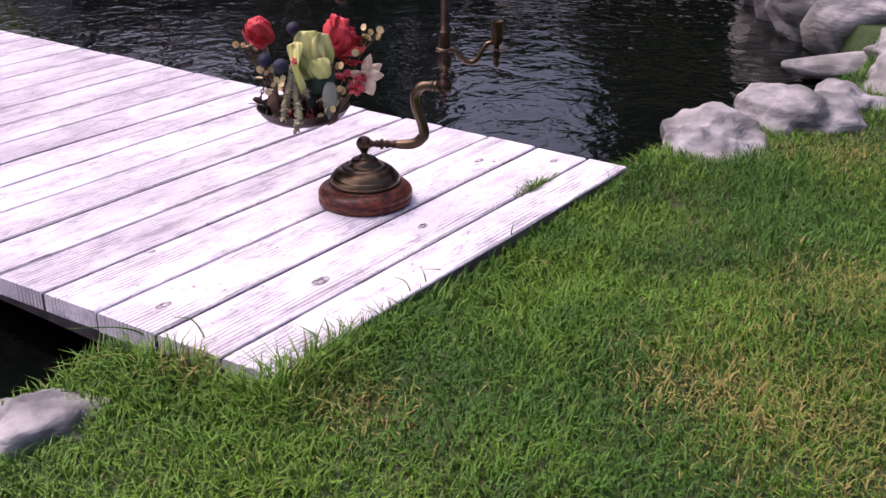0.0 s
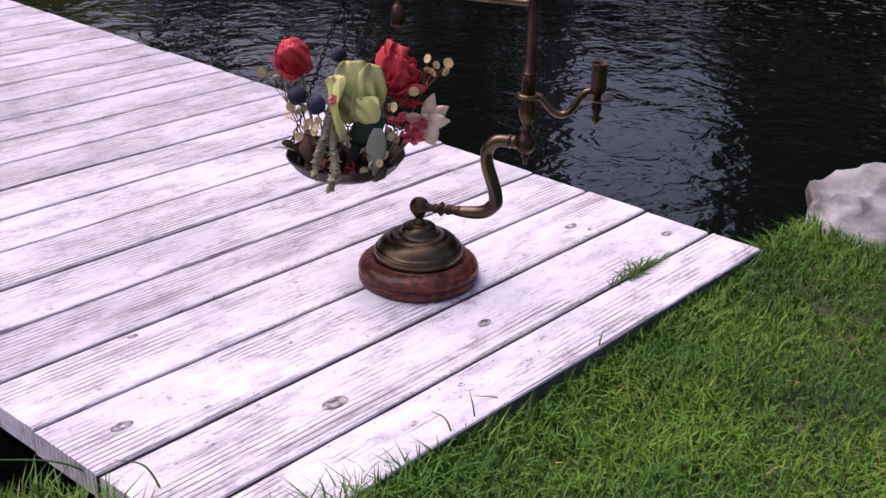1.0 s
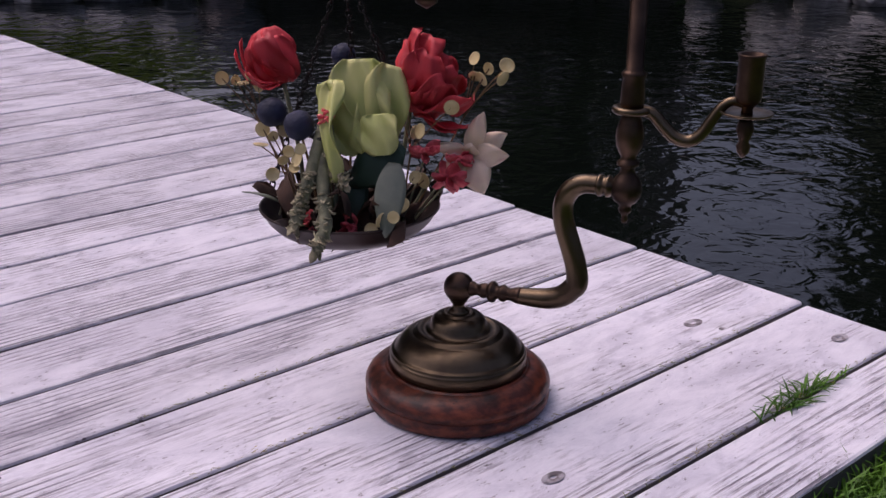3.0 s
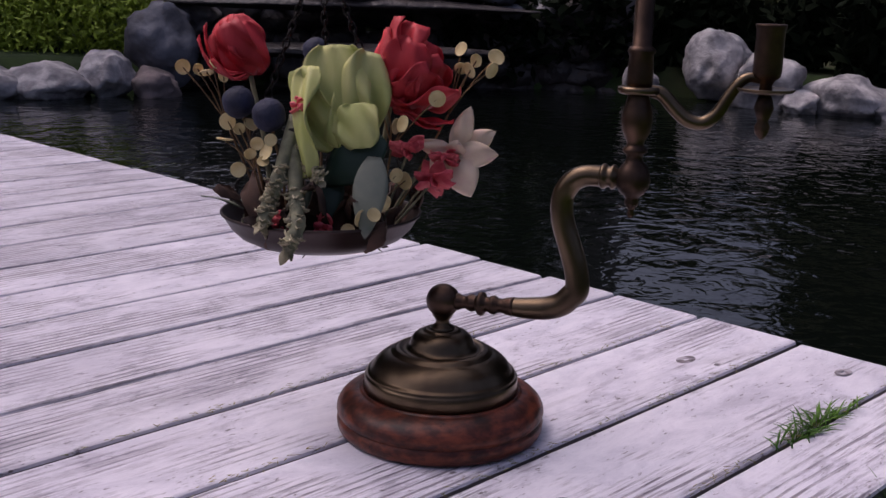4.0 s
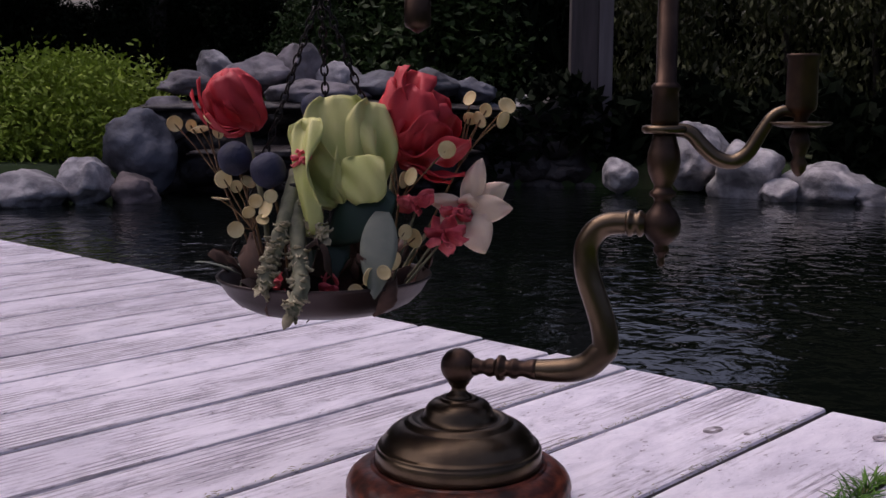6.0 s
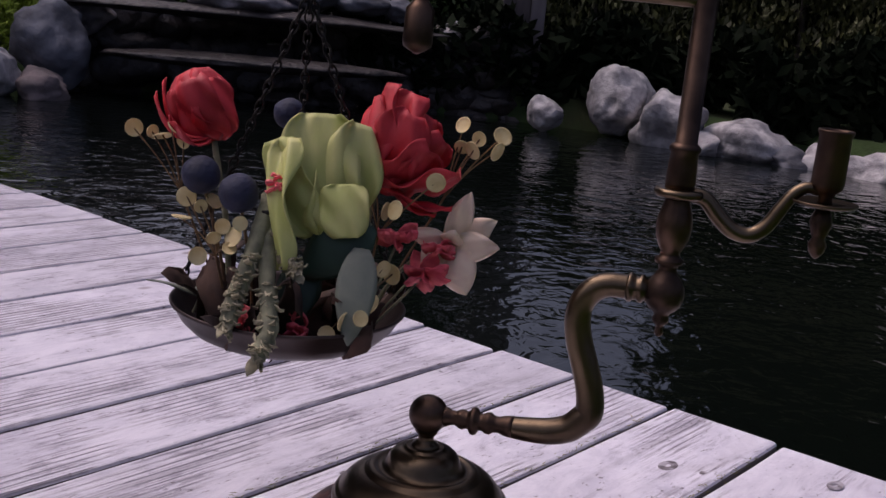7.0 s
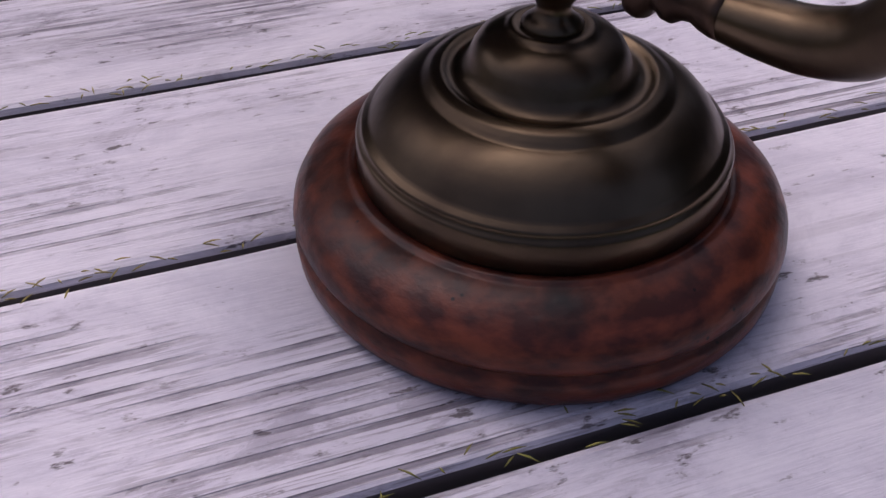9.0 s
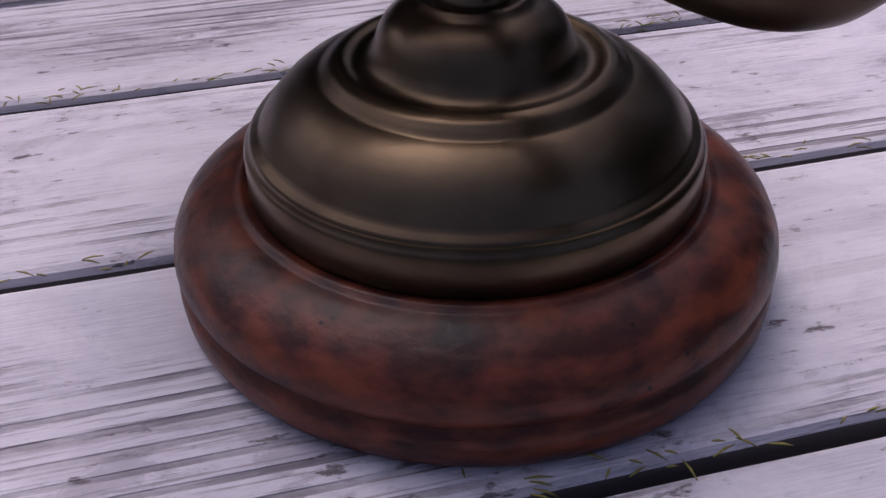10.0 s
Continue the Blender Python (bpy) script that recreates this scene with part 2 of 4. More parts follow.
ORCHID = mat("cream_silk_petal", (0.82, 0.64, 0.48), 0.6, second=(0.62, 0.36, 0.32), scale=26, low=0.5, high=0.75, bump=0.15, dist=0.002, trans=0.15)
CORAL = mat("coral_pink_silk", (0.82, 0.17, 0.19), 0.6, second=(0.55, 0.05, 0.08), scale=60, bump=0.3, bump_scale=200, dist=0.002)
CREAM = mat("cream_dried_disc", (0.74, 0.62, 0.34), 0.6, second=(0.60, 0.44, 0.19), scale=60, bump=0.2, dist=0.001)
BLUE = mat("matte_navy_berry", (0.014, 0.018, 0.055), 0.75, second=(0.008, 0.01, 0.03), scale=50, bump=0.5, bump_scale=260, dist=0.002)
STEM = mat("grey_green_wrapped_stem", (0.27, 0.265, 0.16), 0.75, second=(0.10, 0.10, 0.065), scale=60, bump=0.5, bump_scale=90, dist=0.003)
FRAY = mat("frayed_stem_end", (0.48, 0.42, 0.28), 0.8, second=(0.2, 0.18, 0.11), scale=80, bump=0.4, dist=0.002)
LEAFGREEN = mat("deep_green_silk_leaf", (0.015, 0.045, 0.025), 0.5, second=(0.01, 0.028, 0.016), scale=30, bump=0.15, dist=0.002)
LEAFGREY = mat("grey_green_leaf", (0.20, 0.215, 0.165), 0.6, second=(0.10, 0.12, 0.10), scale=26, bump=0.15, dist=0.002)
TWIG = mat("brown_twig", (0.11, 0.06, 0.03), 0.8, second=(0.2, 0.12, 0.05), scale=40)
BROWNLEAF = mat("rust_brown_dried_leaf", (0.075, 0.035, 0.022), 0.8, second=(0.03, 0.018, 0.014), scale=40, bump=0.4, dist=0.003)

# ---- builders ----


def world_at(ob):
    p = Vector((0, 0, 0))
    while ob:
        p += ob.location
        ob = ob.parent
    return p


def thing(name, at, label, category, group="", kind=""):
    ob = new(name)
    ob.empty_display_size = 0.02
    ob.location = at
    return tagged(ob, label, category, group, kind)


def part(name, bm, material, parent=None, label="", smooth=True, at=None):
    """Links a bmesh, given in the world's metres, as one mesh object under a thing or a part."""
    me = bpy.data.meshes.new(name)
    base = world_at(parent) if parent else Vector((0, 0, 0))
    here = Vector(at) if at is not None else base
    if here.length > 0:
        bmesh.ops.translate(bm, verts=bm.verts, vec=-here)
    bmesh.ops.recalc_face_normals(bm, faces=bm.faces)
    for f in bm.faces:
        f.smooth = smooth
    bm.to_mesh(me)
    bm.free()
    for m in material if isinstance(material, (list, tuple)) else (material,):
        me.materials.append(m)
    ob = new(name, me)
    ob.location = here - base
    ob.parent = parent
    return tagged(ob, label) if label else ob


def lathe(profile, at=(0, 0, 0), seg=48, axis=None):
    """A turned solid from (radius, height) pairs about z, or along axis."""
    bm = bmesh.new()
    rings = []
    for r, z in profile:
        if r < 1e-5:
            rings.append([bm.verts.new((0, 0, z))])
        else:
            rings.append([bm.verts.new((r * math.cos(2 * math.pi * k / seg), r * math.sin(2 * math.pi * k / seg), z)) for k in range(seg)])
    for a, b in zip(rings, rings[1:]):
        for k in range(seg):
            q = (k + 1) % seg
            vs = [a[k % len(a)], a[q % len(a)], b[q % len(b)], b[k % len(b)]]
            vs = list(dict.fromkeys(vs))
            if len(vs) > 2:
                bm.faces.new(vs)
    m = Matrix.Translation(at)
    if axis is not None:
        m = m @ Vector(axis).to_track_quat("Z", "Y").to_matrix().to_4x4()
    bmesh.ops.transform(bm, matrix=m, verts=bm.verts)
    return bm


def smoothed(points, steps=8):
    """Catmull-Rom through the points (any width of tuple)."""
    p = [np.array(tuple(v), float) for v in points]
    p = [2 * p[0] - p[1]] + p + [2 * p[-1] - p[-2]]
    out = []
    for i in range(1, len(p) - 2):
        for k in range(steps):
            t = k / steps
            out.append(0.5 * (2 * p[i] + (p[i + 1] - p[i - 1]) * t + (2 * p[i - 1] - 5 * p[i] + 4 * p[i + 1] - p[i + 2]) * t * t
                              + (3 * p[i] - p[i - 1] - 3 * p[i + 1] + p[i + 2]) * t ** 3))
    return out + [p[-2]]


def tube(points, radii, seg=16, bm=None, steps=8, wobble=0.0):
    bm = bm or bmesh.new()
    if isinstance(radii, (int, float)):
        radii = [radii] * len(points)
    line = smoothed([(*p, r) for p, r in zip(points, radii)], steps)
    rings, side = [], None
    for i, v in enumerate(line):
        a, b = line[max(i - 1, 0)], line[min(i + 1, len(line) - 1)]
        d = Vector((b[:3] - a[:3]).tolist()).normalized()
        side = (side - d * side.dot(d)).normalized() if side else d.orthogonal().normalized()
        up = d.cross(side)
        r = v[3] * (1 + wobble * random.uniform(-1, 1))
        rings.append([bm.verts.new(Vector(v[:3].tolist()) + float(r) * (math.cos(2 * math.pi * k / seg) * side + math.sin(2 * math.pi * k / seg) * up)) for k in range(seg)])
    for a, b in zip(rings, rings[1:]):
        for k in range(seg):
            bm.faces.new((a[k], a[(k + 1) % seg], b[(k + 1) % seg], b[k]))
    bm.faces.new(rings[0][::-1])
    bm.faces.new(rings[-1])
    return bm


def sheet(fn, nu=10, nv=8, thick=0.0006, bm=None):
    """A thin closed sheet over fn(u, v), u and v from 0 to 1."""
    bm = bm or bmesh.new()
    g = [[Vector(fn(i / nu, j / nv)) for j in range(nv + 1)] for i in range(nu + 1)]
    top, low = [], []
    for i in range(nu + 1):
        ta, tb = [], []
        for j in range(nv + 1):
            du = g[min(i + 1, nu)][j] - g[max(i - 1, 0)][j]
            dv = g[i][min(j + 1, nv)] - g[i][max(j - 1, 0)]
            nrm = du.cross(dv)
            nrm = nrm.normalized() if nrm.length > 1e-12 else Vector((0, 0, 1))
            ta.append(bm.verts.new(g[i][j] + nrm * thick / 2))
            tb.append(bm.verts.new(g[i][j] - nrm * thick / 2))
        top.append(ta)
        low.append(tb)
    for i in range(nu):
        for j in range(nv):
            bm.faces.new((top[i][j], top[i + 1][j], top[i + 1][j + 1], top[i][j + 1]))
            bm.faces.new((low[i][j], low[i][j + 1], low[i + 1][j + 1], low[i + 1][j]))
    rim = [(i, 0) for i in range(nu)] + [(nu, j) for j in range(nv)] + [(i, nv) for i in range(nu, 0, -1)] + [(0, j) for j in range(nv, 0, -1)]
    for (a, b), (c, d) in zip(rim, rim[1:] + rim[:1]):
        bm.faces.new((top[c][d], top[a][b], low[a][b], low[c][d]))
    return bm


def box(x0, x1, y0, y1, z0, z1, bevel=0.0, bm=None):
    bm = bm or bmesh.new()
    made = bmesh.ops.create_cube(bm, size=1.0, matrix=Matrix.Translation(((x0 + x1) / 2, (y0 + y1) / 2, (z0 + z1) / 2)) @ Matrix.Diagonal((x1 - x0, y1 - y0, z1 - z0, 1)))
    if bevel:
        edges = list({e for v in made["verts"] for e in v.link_edges})
        bmesh.ops.bevel(bm, geom=edges, offset=bevel, segments=2, affect="EDGES", profile=0.6)
    return bm


def rock(at, size, seed, flat=1.0, sub=4, rough=0.35, turn=0.0):
    """A weathered boulder: a ball pushed out of round by noise, with cut facets."""
    bm = bmesh.new()
    bmesh.ops.create_icosphere(bm, subdivisions=sub, radius=1.0)
    rnd = random.Random(seed)
    cuts = [(Vector((rnd.uniform(-1, 1), rnd.uniform(-1, 1), rnd.uniform(-0.6, 1))).normalized(), rnd.uniform(0.62, 0.92)) for _ in range(9)]
    o = Vector((seed * 3.7, seed * 1.3, seed * 2.1))
    for v in bm.verts:
        p = v.co.copy()
        for d, c in cuts:
            over = p.dot(d) - c
            if over > 0:
                p -= d * over * 0.85
        k = 1 + rough * 0.5 * noise.noise(p * 1.1 + o) + rough * 0.28 * noise.noise(p * 2.7 + o) + rough * 0.12 * noise.noise(p * 6.5 + o)
        v.co = p * k
    m = Matrix.Translation(at) @ Matrix.Rotation(turn, 4, "Z") @ Matrix.Diagonal((size[0] / 1.7, size[1] / 1.7, size[2] / 1.7, 1))
    bmesh.ops.transform(bm, matrix=m, verts=bm.verts)
    return bm


def raw_mesh(name, verts, faces, material, parent=None, smooth=False, index=None):
    me = bpy.data.meshes.new(name)
    verts, faces = np.asarray(verts, np.float32), np.asarray(faces, np.int32)
    me.vertices.add(len(verts))
    me.vertices.foreach_set("co", verts.ravel())
    me.loops.add(faces.size)
    me.loops.foreach_set("vertex_index", faces.ravel())
    me.polygons.add(len(faces))
    me.polygons.foreach_set("loop_start", np.arange(0, faces.size, faces.shape[1], dtype=np.int32))
    me.polygons.foreach_set("loop_total", np.full(len(faces), faces.shape[1], np.int32))
    for m in material if isinstance(material, (list, tuple)) else (material,):
        me.materials.append(m)
    if index is not None:
        me.polygons.foreach_set("material_index", np.asarray(index, np.int32))
    me.polygons.foreach_set("use_smooth", np.full(len(faces), smooth))
    me.update(calc_edges=True)
    me.validate()
    ob = new(name, me)
    ob.parent = parent
    return ob


def leaves(centres, size, rng, droop=0.0):
    """Verts and faces of small four-cornered leaves, one at each centre, turned at random."""
    n = len(centres)
    a = rng.normal(size=(n, 3))
    a[:, 2] -= droop * 2
    a /= np.linalg.norm(a, axis=1, keepdims=True)
    b = np.cross(a, rng.normal(size=(n, 3)))
    b /= np.linalg.norm(b, axis=1, keepdims=True)
    s = (size * rng.uniform(0.6, 1.4, n))[:, None]
    v = np.stack([centres - a * s, centres + b * s * 0.4, centres + a * s, centres - b * s * 0.4], 1).reshape(-1, 3)
    return v, np.arange(4 * n).reshape(n, 4)


def pts(*rows):
    return [Vector(r) for r in rows]

# ---- ground, pond ----
POND = np.array([(0.62, -0.30), (0.92, -0.30), (1.3, -0.42), (1.9, -0.46), (2.4, -0.34), (2.8, -0.02), (3.3, 0.32), (4.2, 0.62), (5.0, 0.75), (5.2, 1.3),
                 (5.25, 2.0), (5.05, 2.8), (4.85, 3.4), (4.3, 4.1), (3.4, 4.7), (2.6, 5.05), (1.9, 5.1), (1.0, 5.5), (-1.0, 5.9), (-3.0, 5.0), (-3.0, 1.5),
                 (-1.7, 0.25), (-0.9, -0.03), (-0.70, -0.02), (-0.61, -0.26), (0.45, -0.28)])
WATER_Z = -0.2


def pond_depth(x, y):
    """Distance to the pond's bank, positive inside the pond."""
    px, py = np.asarray(x, float), np.asarray(y, float)
    best, inside = np.full(px.shape, 1e9), np.zeros(px.shape, bool)
    for (x0, y0), (x1, y1) in zip(POND, np.roll(POND, -1, axis=0)):
        dx, dy = x1 - x0, y1 - y0
        t = np.clip(((px - x0) * dx + (py - y0) * dy) / (dx * dx + dy * dy), 0, 1)
        best = np.minimum(best, np.hypot(px - x0 - t * dx, py - y0 - t * dy))
        with np.errstate(divide="ignore", invalid="ignore"):
            cross = (y0 > py) != (y1 > py)
            inside ^= cross & (px < (x1 - x0) * (py - y0) / (y1 - y0 if y1 != y0 else 1e-9) + x0)
    return np.where(inside, best, -best)


def ground_height(x, y):
    d = pond_depth(x, y)
    land = -0.035 + 0.012 * np.sin(5.1 * x + 1.3) * np.sin(4.3 * y) + 0.006 * np.sin(13 * x) * np.sin(11 * y + 0.5)
    land = land + 0.05 * np.clip((-0.45 - y) / 1.2, 0, 1) * (np.abs(x) < 6) * 0.3
    far = np.clip((np.hypot(x, y) - 8) / 8, 0, 1)
    land = land + far * 0.5
    k = np.clip(d / 0.16 + 0.15, 0, 1)
    return land * (1 - k) + (-0.75) * k


def axis_steps(lo, hi, a, b, fine, growth=1.22):
    mid = list(np.arange(a, b + 1e-6, fine))
    out, s, v = [], fine, b
    while v < hi:
        s *= growth
        v += s
        out.append(min(v, hi))
    left, s, v = [], fine, a
    while v > lo:
        s *= growth
        v -= s
        left.append(max(v, lo))
    return np.array(left[::-1] + mid + out)


gx, gy = axis_steps(-400, 400, -1.9, 2.6, 0.035), axis_steps(-400, 400, -2.2, 0.4, 0.035)
gx = np.unique(np.concatenate([gx, np.arange(2.6, 8, 0.12)]))
gy = np.unique(np.concatenate([gy, np.arange(0.4, 8, 0.12)]))
GX, GY = np.meshgrid(gx, gy, indexing="ij")
GZ = ground_height(GX, GY)
cells = np.arange(GX.size).reshape(GX.shape)
quads = np.stack([cells[:-1, :-1], cells[1:, :-1], cells[1:, 1:], cells[:-1, 1:]], -1).reshape(-1, 4)
ground = raw_mesh("ground", np.stack([GX, GY, GZ], -1).reshape(-1, 3), quads, SOIL, smooth=True)
tagged(ground, "earthy lawn ground sloping into the pond", "ground", kind="structure")
bm = bmesh.new()
bm.faces.new([bm.verts.new((x, y, WATER_Z)) for x, y in ((-9, -0.75), (12, -0.75), (12, 16), (-9, 16))])
pond = part("water", bm, WATER, smooth=False)
tagged(pond, "dark rippled pond water mirroring trees and sky", "water", kind="structure")

# ---- deck ----
deck = thing("deck", (0, 0, -0.035), "weathered white-washed timber boardwalk over the pond", "deck", kind="structure")
SEAMS = [-0.345, -0.243, -0.1035, 0.0356, 0.172, 0.299, 0.427]
SEAMS += [0.427 + 0.132 * k for k in range(1, 25)]
GAP = 0.0065
for x in (-0.52, -0.02, 0.40):
    part("joist", box(x - 0.03, x + 0.03, -0.30, 3.6, -0.16, -0.0365, 0.004), BEAM, deck, smooth=False)

# ---- brass candle stand ----
stand = thing("candle_stand", (0, 0, 0), "antique brass candle stand on a round red wooden base", "candle stand")
part("wooden_base", lathe([(0, 0), (0.0925, 0), (0.0955, 0.0015), (0.0972, 0.005), (0.0978, 0.0105), (0.0972, 0.0140), (0.0953, 0.0150), (0.0956, 0.0160), (0.0968, 0.0172), (0.0980, 0.0205), (0.0974, 0.0245),
                           (0.0952, 0.0290), (0.0912, 0.0328), (0.0862, 0.0358), (0.0810, 0.0380), (0.0775, 0.0389), (0.0762, 0.0391), (0.0754, 0.0402), (0.0740, 0.0406), (0.0726, 0.0398), (0.060, 0.0395), (0, 0.0395)], seg=96),
     REDWOOD, stand, "dark polished red wood with worm holes")
dome = part("brass_dome", lathe([(0.0, 0.0398), (0.0714, 0.0398), (0.0721, 0.0410), (0.0721, 0.0525), (0.0713, 0.0538), (0.0700, 0.0546), (0.0703, 0.0558), (0.0694, 0.0570), (0.0676, 0.0577),
                                 (0.0662, 0.0595), (0.0636, 0.0636), (0.0602, 0.0674), (0.0560, 0.0708), (0.0516, 0.0734), (0.0484, 0.0747), (0.0468, 0.0751), (0.0463, 0.0762), (0.0450, 0.0767),
                                 (0.0444, 0.0778), (0.0425, 0.0785), (0.0408, 0.0792), (0.0396, 0.0793), (0.0382, 0.0786), (0.0364, 0.0780), (0.0342, 0.0784), (0.0318, 0.0802), (0.0302, 0.0832), (0.0290, 0.0868), (0.0268, 0.0906),
                                 (0.0232, 0.0936), (0.0190, 0.0953), (0.0165, 0.0960), (0.0160, 0.0971), (0.0146, 0.0977), (0.0128, 0.0972), (0.0, 0.0972)], seg=96), BRASS, stand)
part("neck", lathe([(0.0112, 0.0968), (0.0114, 0.0985), (0.0088, 0.1005), (0.0068, 0.1025), (0.0062, 0.1045), (0.0068, 0.1068), (0.0088, 0.1092), (0.0102, 0.112)], seg=40), BRASS, stand)
BALL = Vector((0.0, 0.0, 0.1245))
part("ball", lathe([(0.0157 * math.sin(a), -0.0157 * math.cos(a)) for a in np.linspace(0, math.pi, 25)], BALL, 40), IRON, stand)
POLE = Vector((0.066, -0.156, 0))
OUT = POLE.normalized()


def arm_at(s, z):
    return OUT * s * 1.0425 + Vector((0, 0, 0.1245 + (z - 0.1245) * 1.08))


def raised(profile):
    """A turned profile of the upper stand, given for its drawing, brought to its true height and girth."""
    return [(r * 1.07, 0.1245 + (z - 0.1245) * 1.08) for r, z in profile]


part("spindle", lathe([(0.0, 0.012), (0.0075, 0.012), (0.0078, 0.016), (0.0062, 0.019), (0.0058, 0.023), (0.0075, 0.026), (0.0082, 0.029), (0.0070, 0.032), (0.0075, 0.034), (0.0108, 0.036), (0.0112, 0.038), (0.0106, 0.040),
                       (0.0072, 0.042), (0.0068, 0.045), (0.0086, 0.048), (0.0088, 0.051), (0.0068, 0.054), (0.0064, 0.058), (0.0078, 0.062), (0.0086, 0.066), (0.0088, 0.070), (0, 0.070)], BALL, 32, OUT + Vector((0, 0, 0.045))),
     IRON, stand)
ARM = [(0.066, 0.1272), (0.080, 0.1280), (0.095, 0.1300), (0.108, 0.1350), (0.1165, 0.1430), (0.1215, 0.150), (0.1195, 0.166), (0.1135, 0.184), (0.1075, 0.200), (0.1045, 0.214), (0.1055, 0.227), (0.1125, 0.238), (0.123, 0.2435), (0.138, 0.2445)]
part("curved_arm", tube([arm_at(s, z) for s, z in ARM], [0.0086, 0.0097, 0.0104, 0.0108, 0.0109, 0.0108, 0.0106, 0.0104, 0.0102, 0.0100, 0.0098, 0.0096, 0.0093, 0.0091], 24), BRASS, stand)
part("collar", lathe([(a * 1.05, b * 1.0425) for a, b in [(0, 0.136), (0.0092, 0.136), (0.0104, 0.1375), (0.0104, 0.1395), (0.0088, 0.141), (0.0084, 0.144), (0.0102, 0.1455), (0.0100, 0.1475), (0.008, 0.149), (0.0075, 0.156), (0, 0.156)]], (0, 0, 0.2541), 32, OUT), BRASS, stand)
part("joint_ball", lathe(raised([(0, 0.213), (0.0022, 0.214), (0.0032, 0.2165), (0.0024, 0.219), (0.0030, 0.2215), (0.0052, 0.2235), (0.0060, 0.226), (0.0050, 0.2285), (0.0060, 0.2305), (0.0098, 0.2335), (0.0128, 0.238), (0.0138, 0.2435), (0.0130, 0.249),
                          (0.0105, 0.254), (0.0075, 0.2575), (0.0062, 0.261), (0.0068, 0.264), (0.0095, 0.2655), (0.0098, 0.268), (0.0070, 0.270), (0.0065, 0.273), (0.0088, 0.277), (0.0112, 0.283), (0.0122, 0.290), (0.0116, 0.297), (0.0098, 0.303),
                          (0.0085, 0.308), (0.0085, 0.311), (0, 0.311)]), POLE, 36), IRON, stand)
part("ring", lathe(raised([(0, 0.3105), (0.0150, 0.3105), (0.0165, 0.312), (0.0168, 0.314), (0.0160, 0.316), (0.0120, 0.3165), (0, 0.3165)]), POLE, 36), BRASS, stand)
part("pole", lathe(raised([(0, 0.3165), (0.0098, 0.3165), (0.0102, 0.320), (0.0098, 0.332), (0.0092, 0.340), (0.0105, 0.342), (0.0106, 0.344), (0.0090, 0.346), (0.0075, 0.347), (0.0074, 0.60), (0.0095, 0.602), (0.0105, 0.61), (0.007, 0.62), (0.009, 0.63), (0, 0.645)]), POLE, 32), IRON, stand)
SIDE = Vector((0.49, -0.87, 0)).normalized()


def side_at(s, z):
    return POLE + SIDE * s * 0.88 + Vector((0, 0, 0.1245 + (z - 0.1245) * 1.08))


CARM = [(0.010, 0.3135), (0.022, 0.311), (0.034, 0.301), (0.046, 0.293), (0.060, 0.291), (0.072, 0.298), (0.082, 0.312), (0.090, 0.322), (0.099, 0.327), (0.109, 0.326)]
carm = part("candle_arm", tube([side_at(s, z) for s, z in CARM], [0.0055, 0.0058, 0.006, 0.006, 0.0058, 0.0055, 0.005, 0.0046, 0.0042, 0.004], 16), BRASS, stand)
CUP = side_at(0.114, 0)
part("finial", lathe(raised([(0, 0.290), (0.002, 0.291), (0.005, 0.295), (0.006, 0.300), (0.004, 0.304), (0.0055, 0.308), (0.0075, 0.314), (0.006, 0.320), (0.004, 0.3245), (0, 0.3245)]), CUP, 24), IRON, stand)
part("drip_plate", lathe(raised([(0, 0.3245), (0.012, 0.3245), (0.020, 0.3262), (0.0218, 0.3280), (0.0212, 0.3287), (0.018, 0.3275), (0.010, 0.3272), (0, 0.3272)]), CUP, 40), BRASS, stand)
part("candle_cup", lathe(raised([(0, 0.327), (0.005, 0.327), (0.0045, 0.331), (0.0065, 0.3345), (0.0100, 0.337), (0.0108, 0.341), (0.0105, 0.371), (0.0116, 0.374), (0.0114, 0.3755), (0.0096, 0.375), (0.0092, 0.345), (0, 0.343)]), CUP, 32), IRON, stand)
HUB = Vector((-0.054, 0.112, 0.466))
BAR0 = POLE + Vector((0, 0, 0.463))
part("crossbar", tube([BAR0, BAR0.lerp(HUB, 0.33), BAR0.lerp(HUB, 0.66), HUB], 0.0048, 14), BRASS, stand)
DROP = BAR0.lerp(HUB, 0.70)
part("hanging_cup", lathe([(0, -0.060), (0.004, -0.058), (0.0105, -0.054), (0.0115, -0.050), (0.0108, -0.026), (0.0075, -0.022), (0.005, -0.018), (0.0055, -0.012), (0.0035, -0.006), (0.0035, 0.0), (0, 0.0)], DROP, 28), IRON, stand)
part("bar_end", lathe([(0, -0.022), (0.006, -0.020), (0.0085, -0.014), (0.0088, 0.004), (0.0065, 0.010), (0.003, 0.016), (0, 0.018)], HUB, 24), IRON, stand)

# ---- hanging pan of artificial flowers ----
PAN = Vector((-0.054, 0.112, 0.196))
before = set(scene.objects)
BOUQUET = 1.087
pan = thing("hanging_pan", PAN - Vector((0, 0, 0.026)), "shallow dark bronze scale pan hanging on three thin chains", "hanging pan")
bowl = [(0, -0.0262), (0.045, -0.0258), (0.060, -0.0240), (0.071, -0.0185), (0.079, -0.0105), (0.0848, -0.0008), (0.0868, 0.0006), (0.0872, 0.0022), (0.0862, 0.0030), (0.0848, 0.0022), (0.0835, 0.0008), (0.0775, -0.0088), (0.0695, -0.0165),
        (0.0590, -0.0220), (0.044, -0.0238), (0, -0.0242)]
part("pan", lathe(bowl, PAN, 72), PANMETAL, pan)


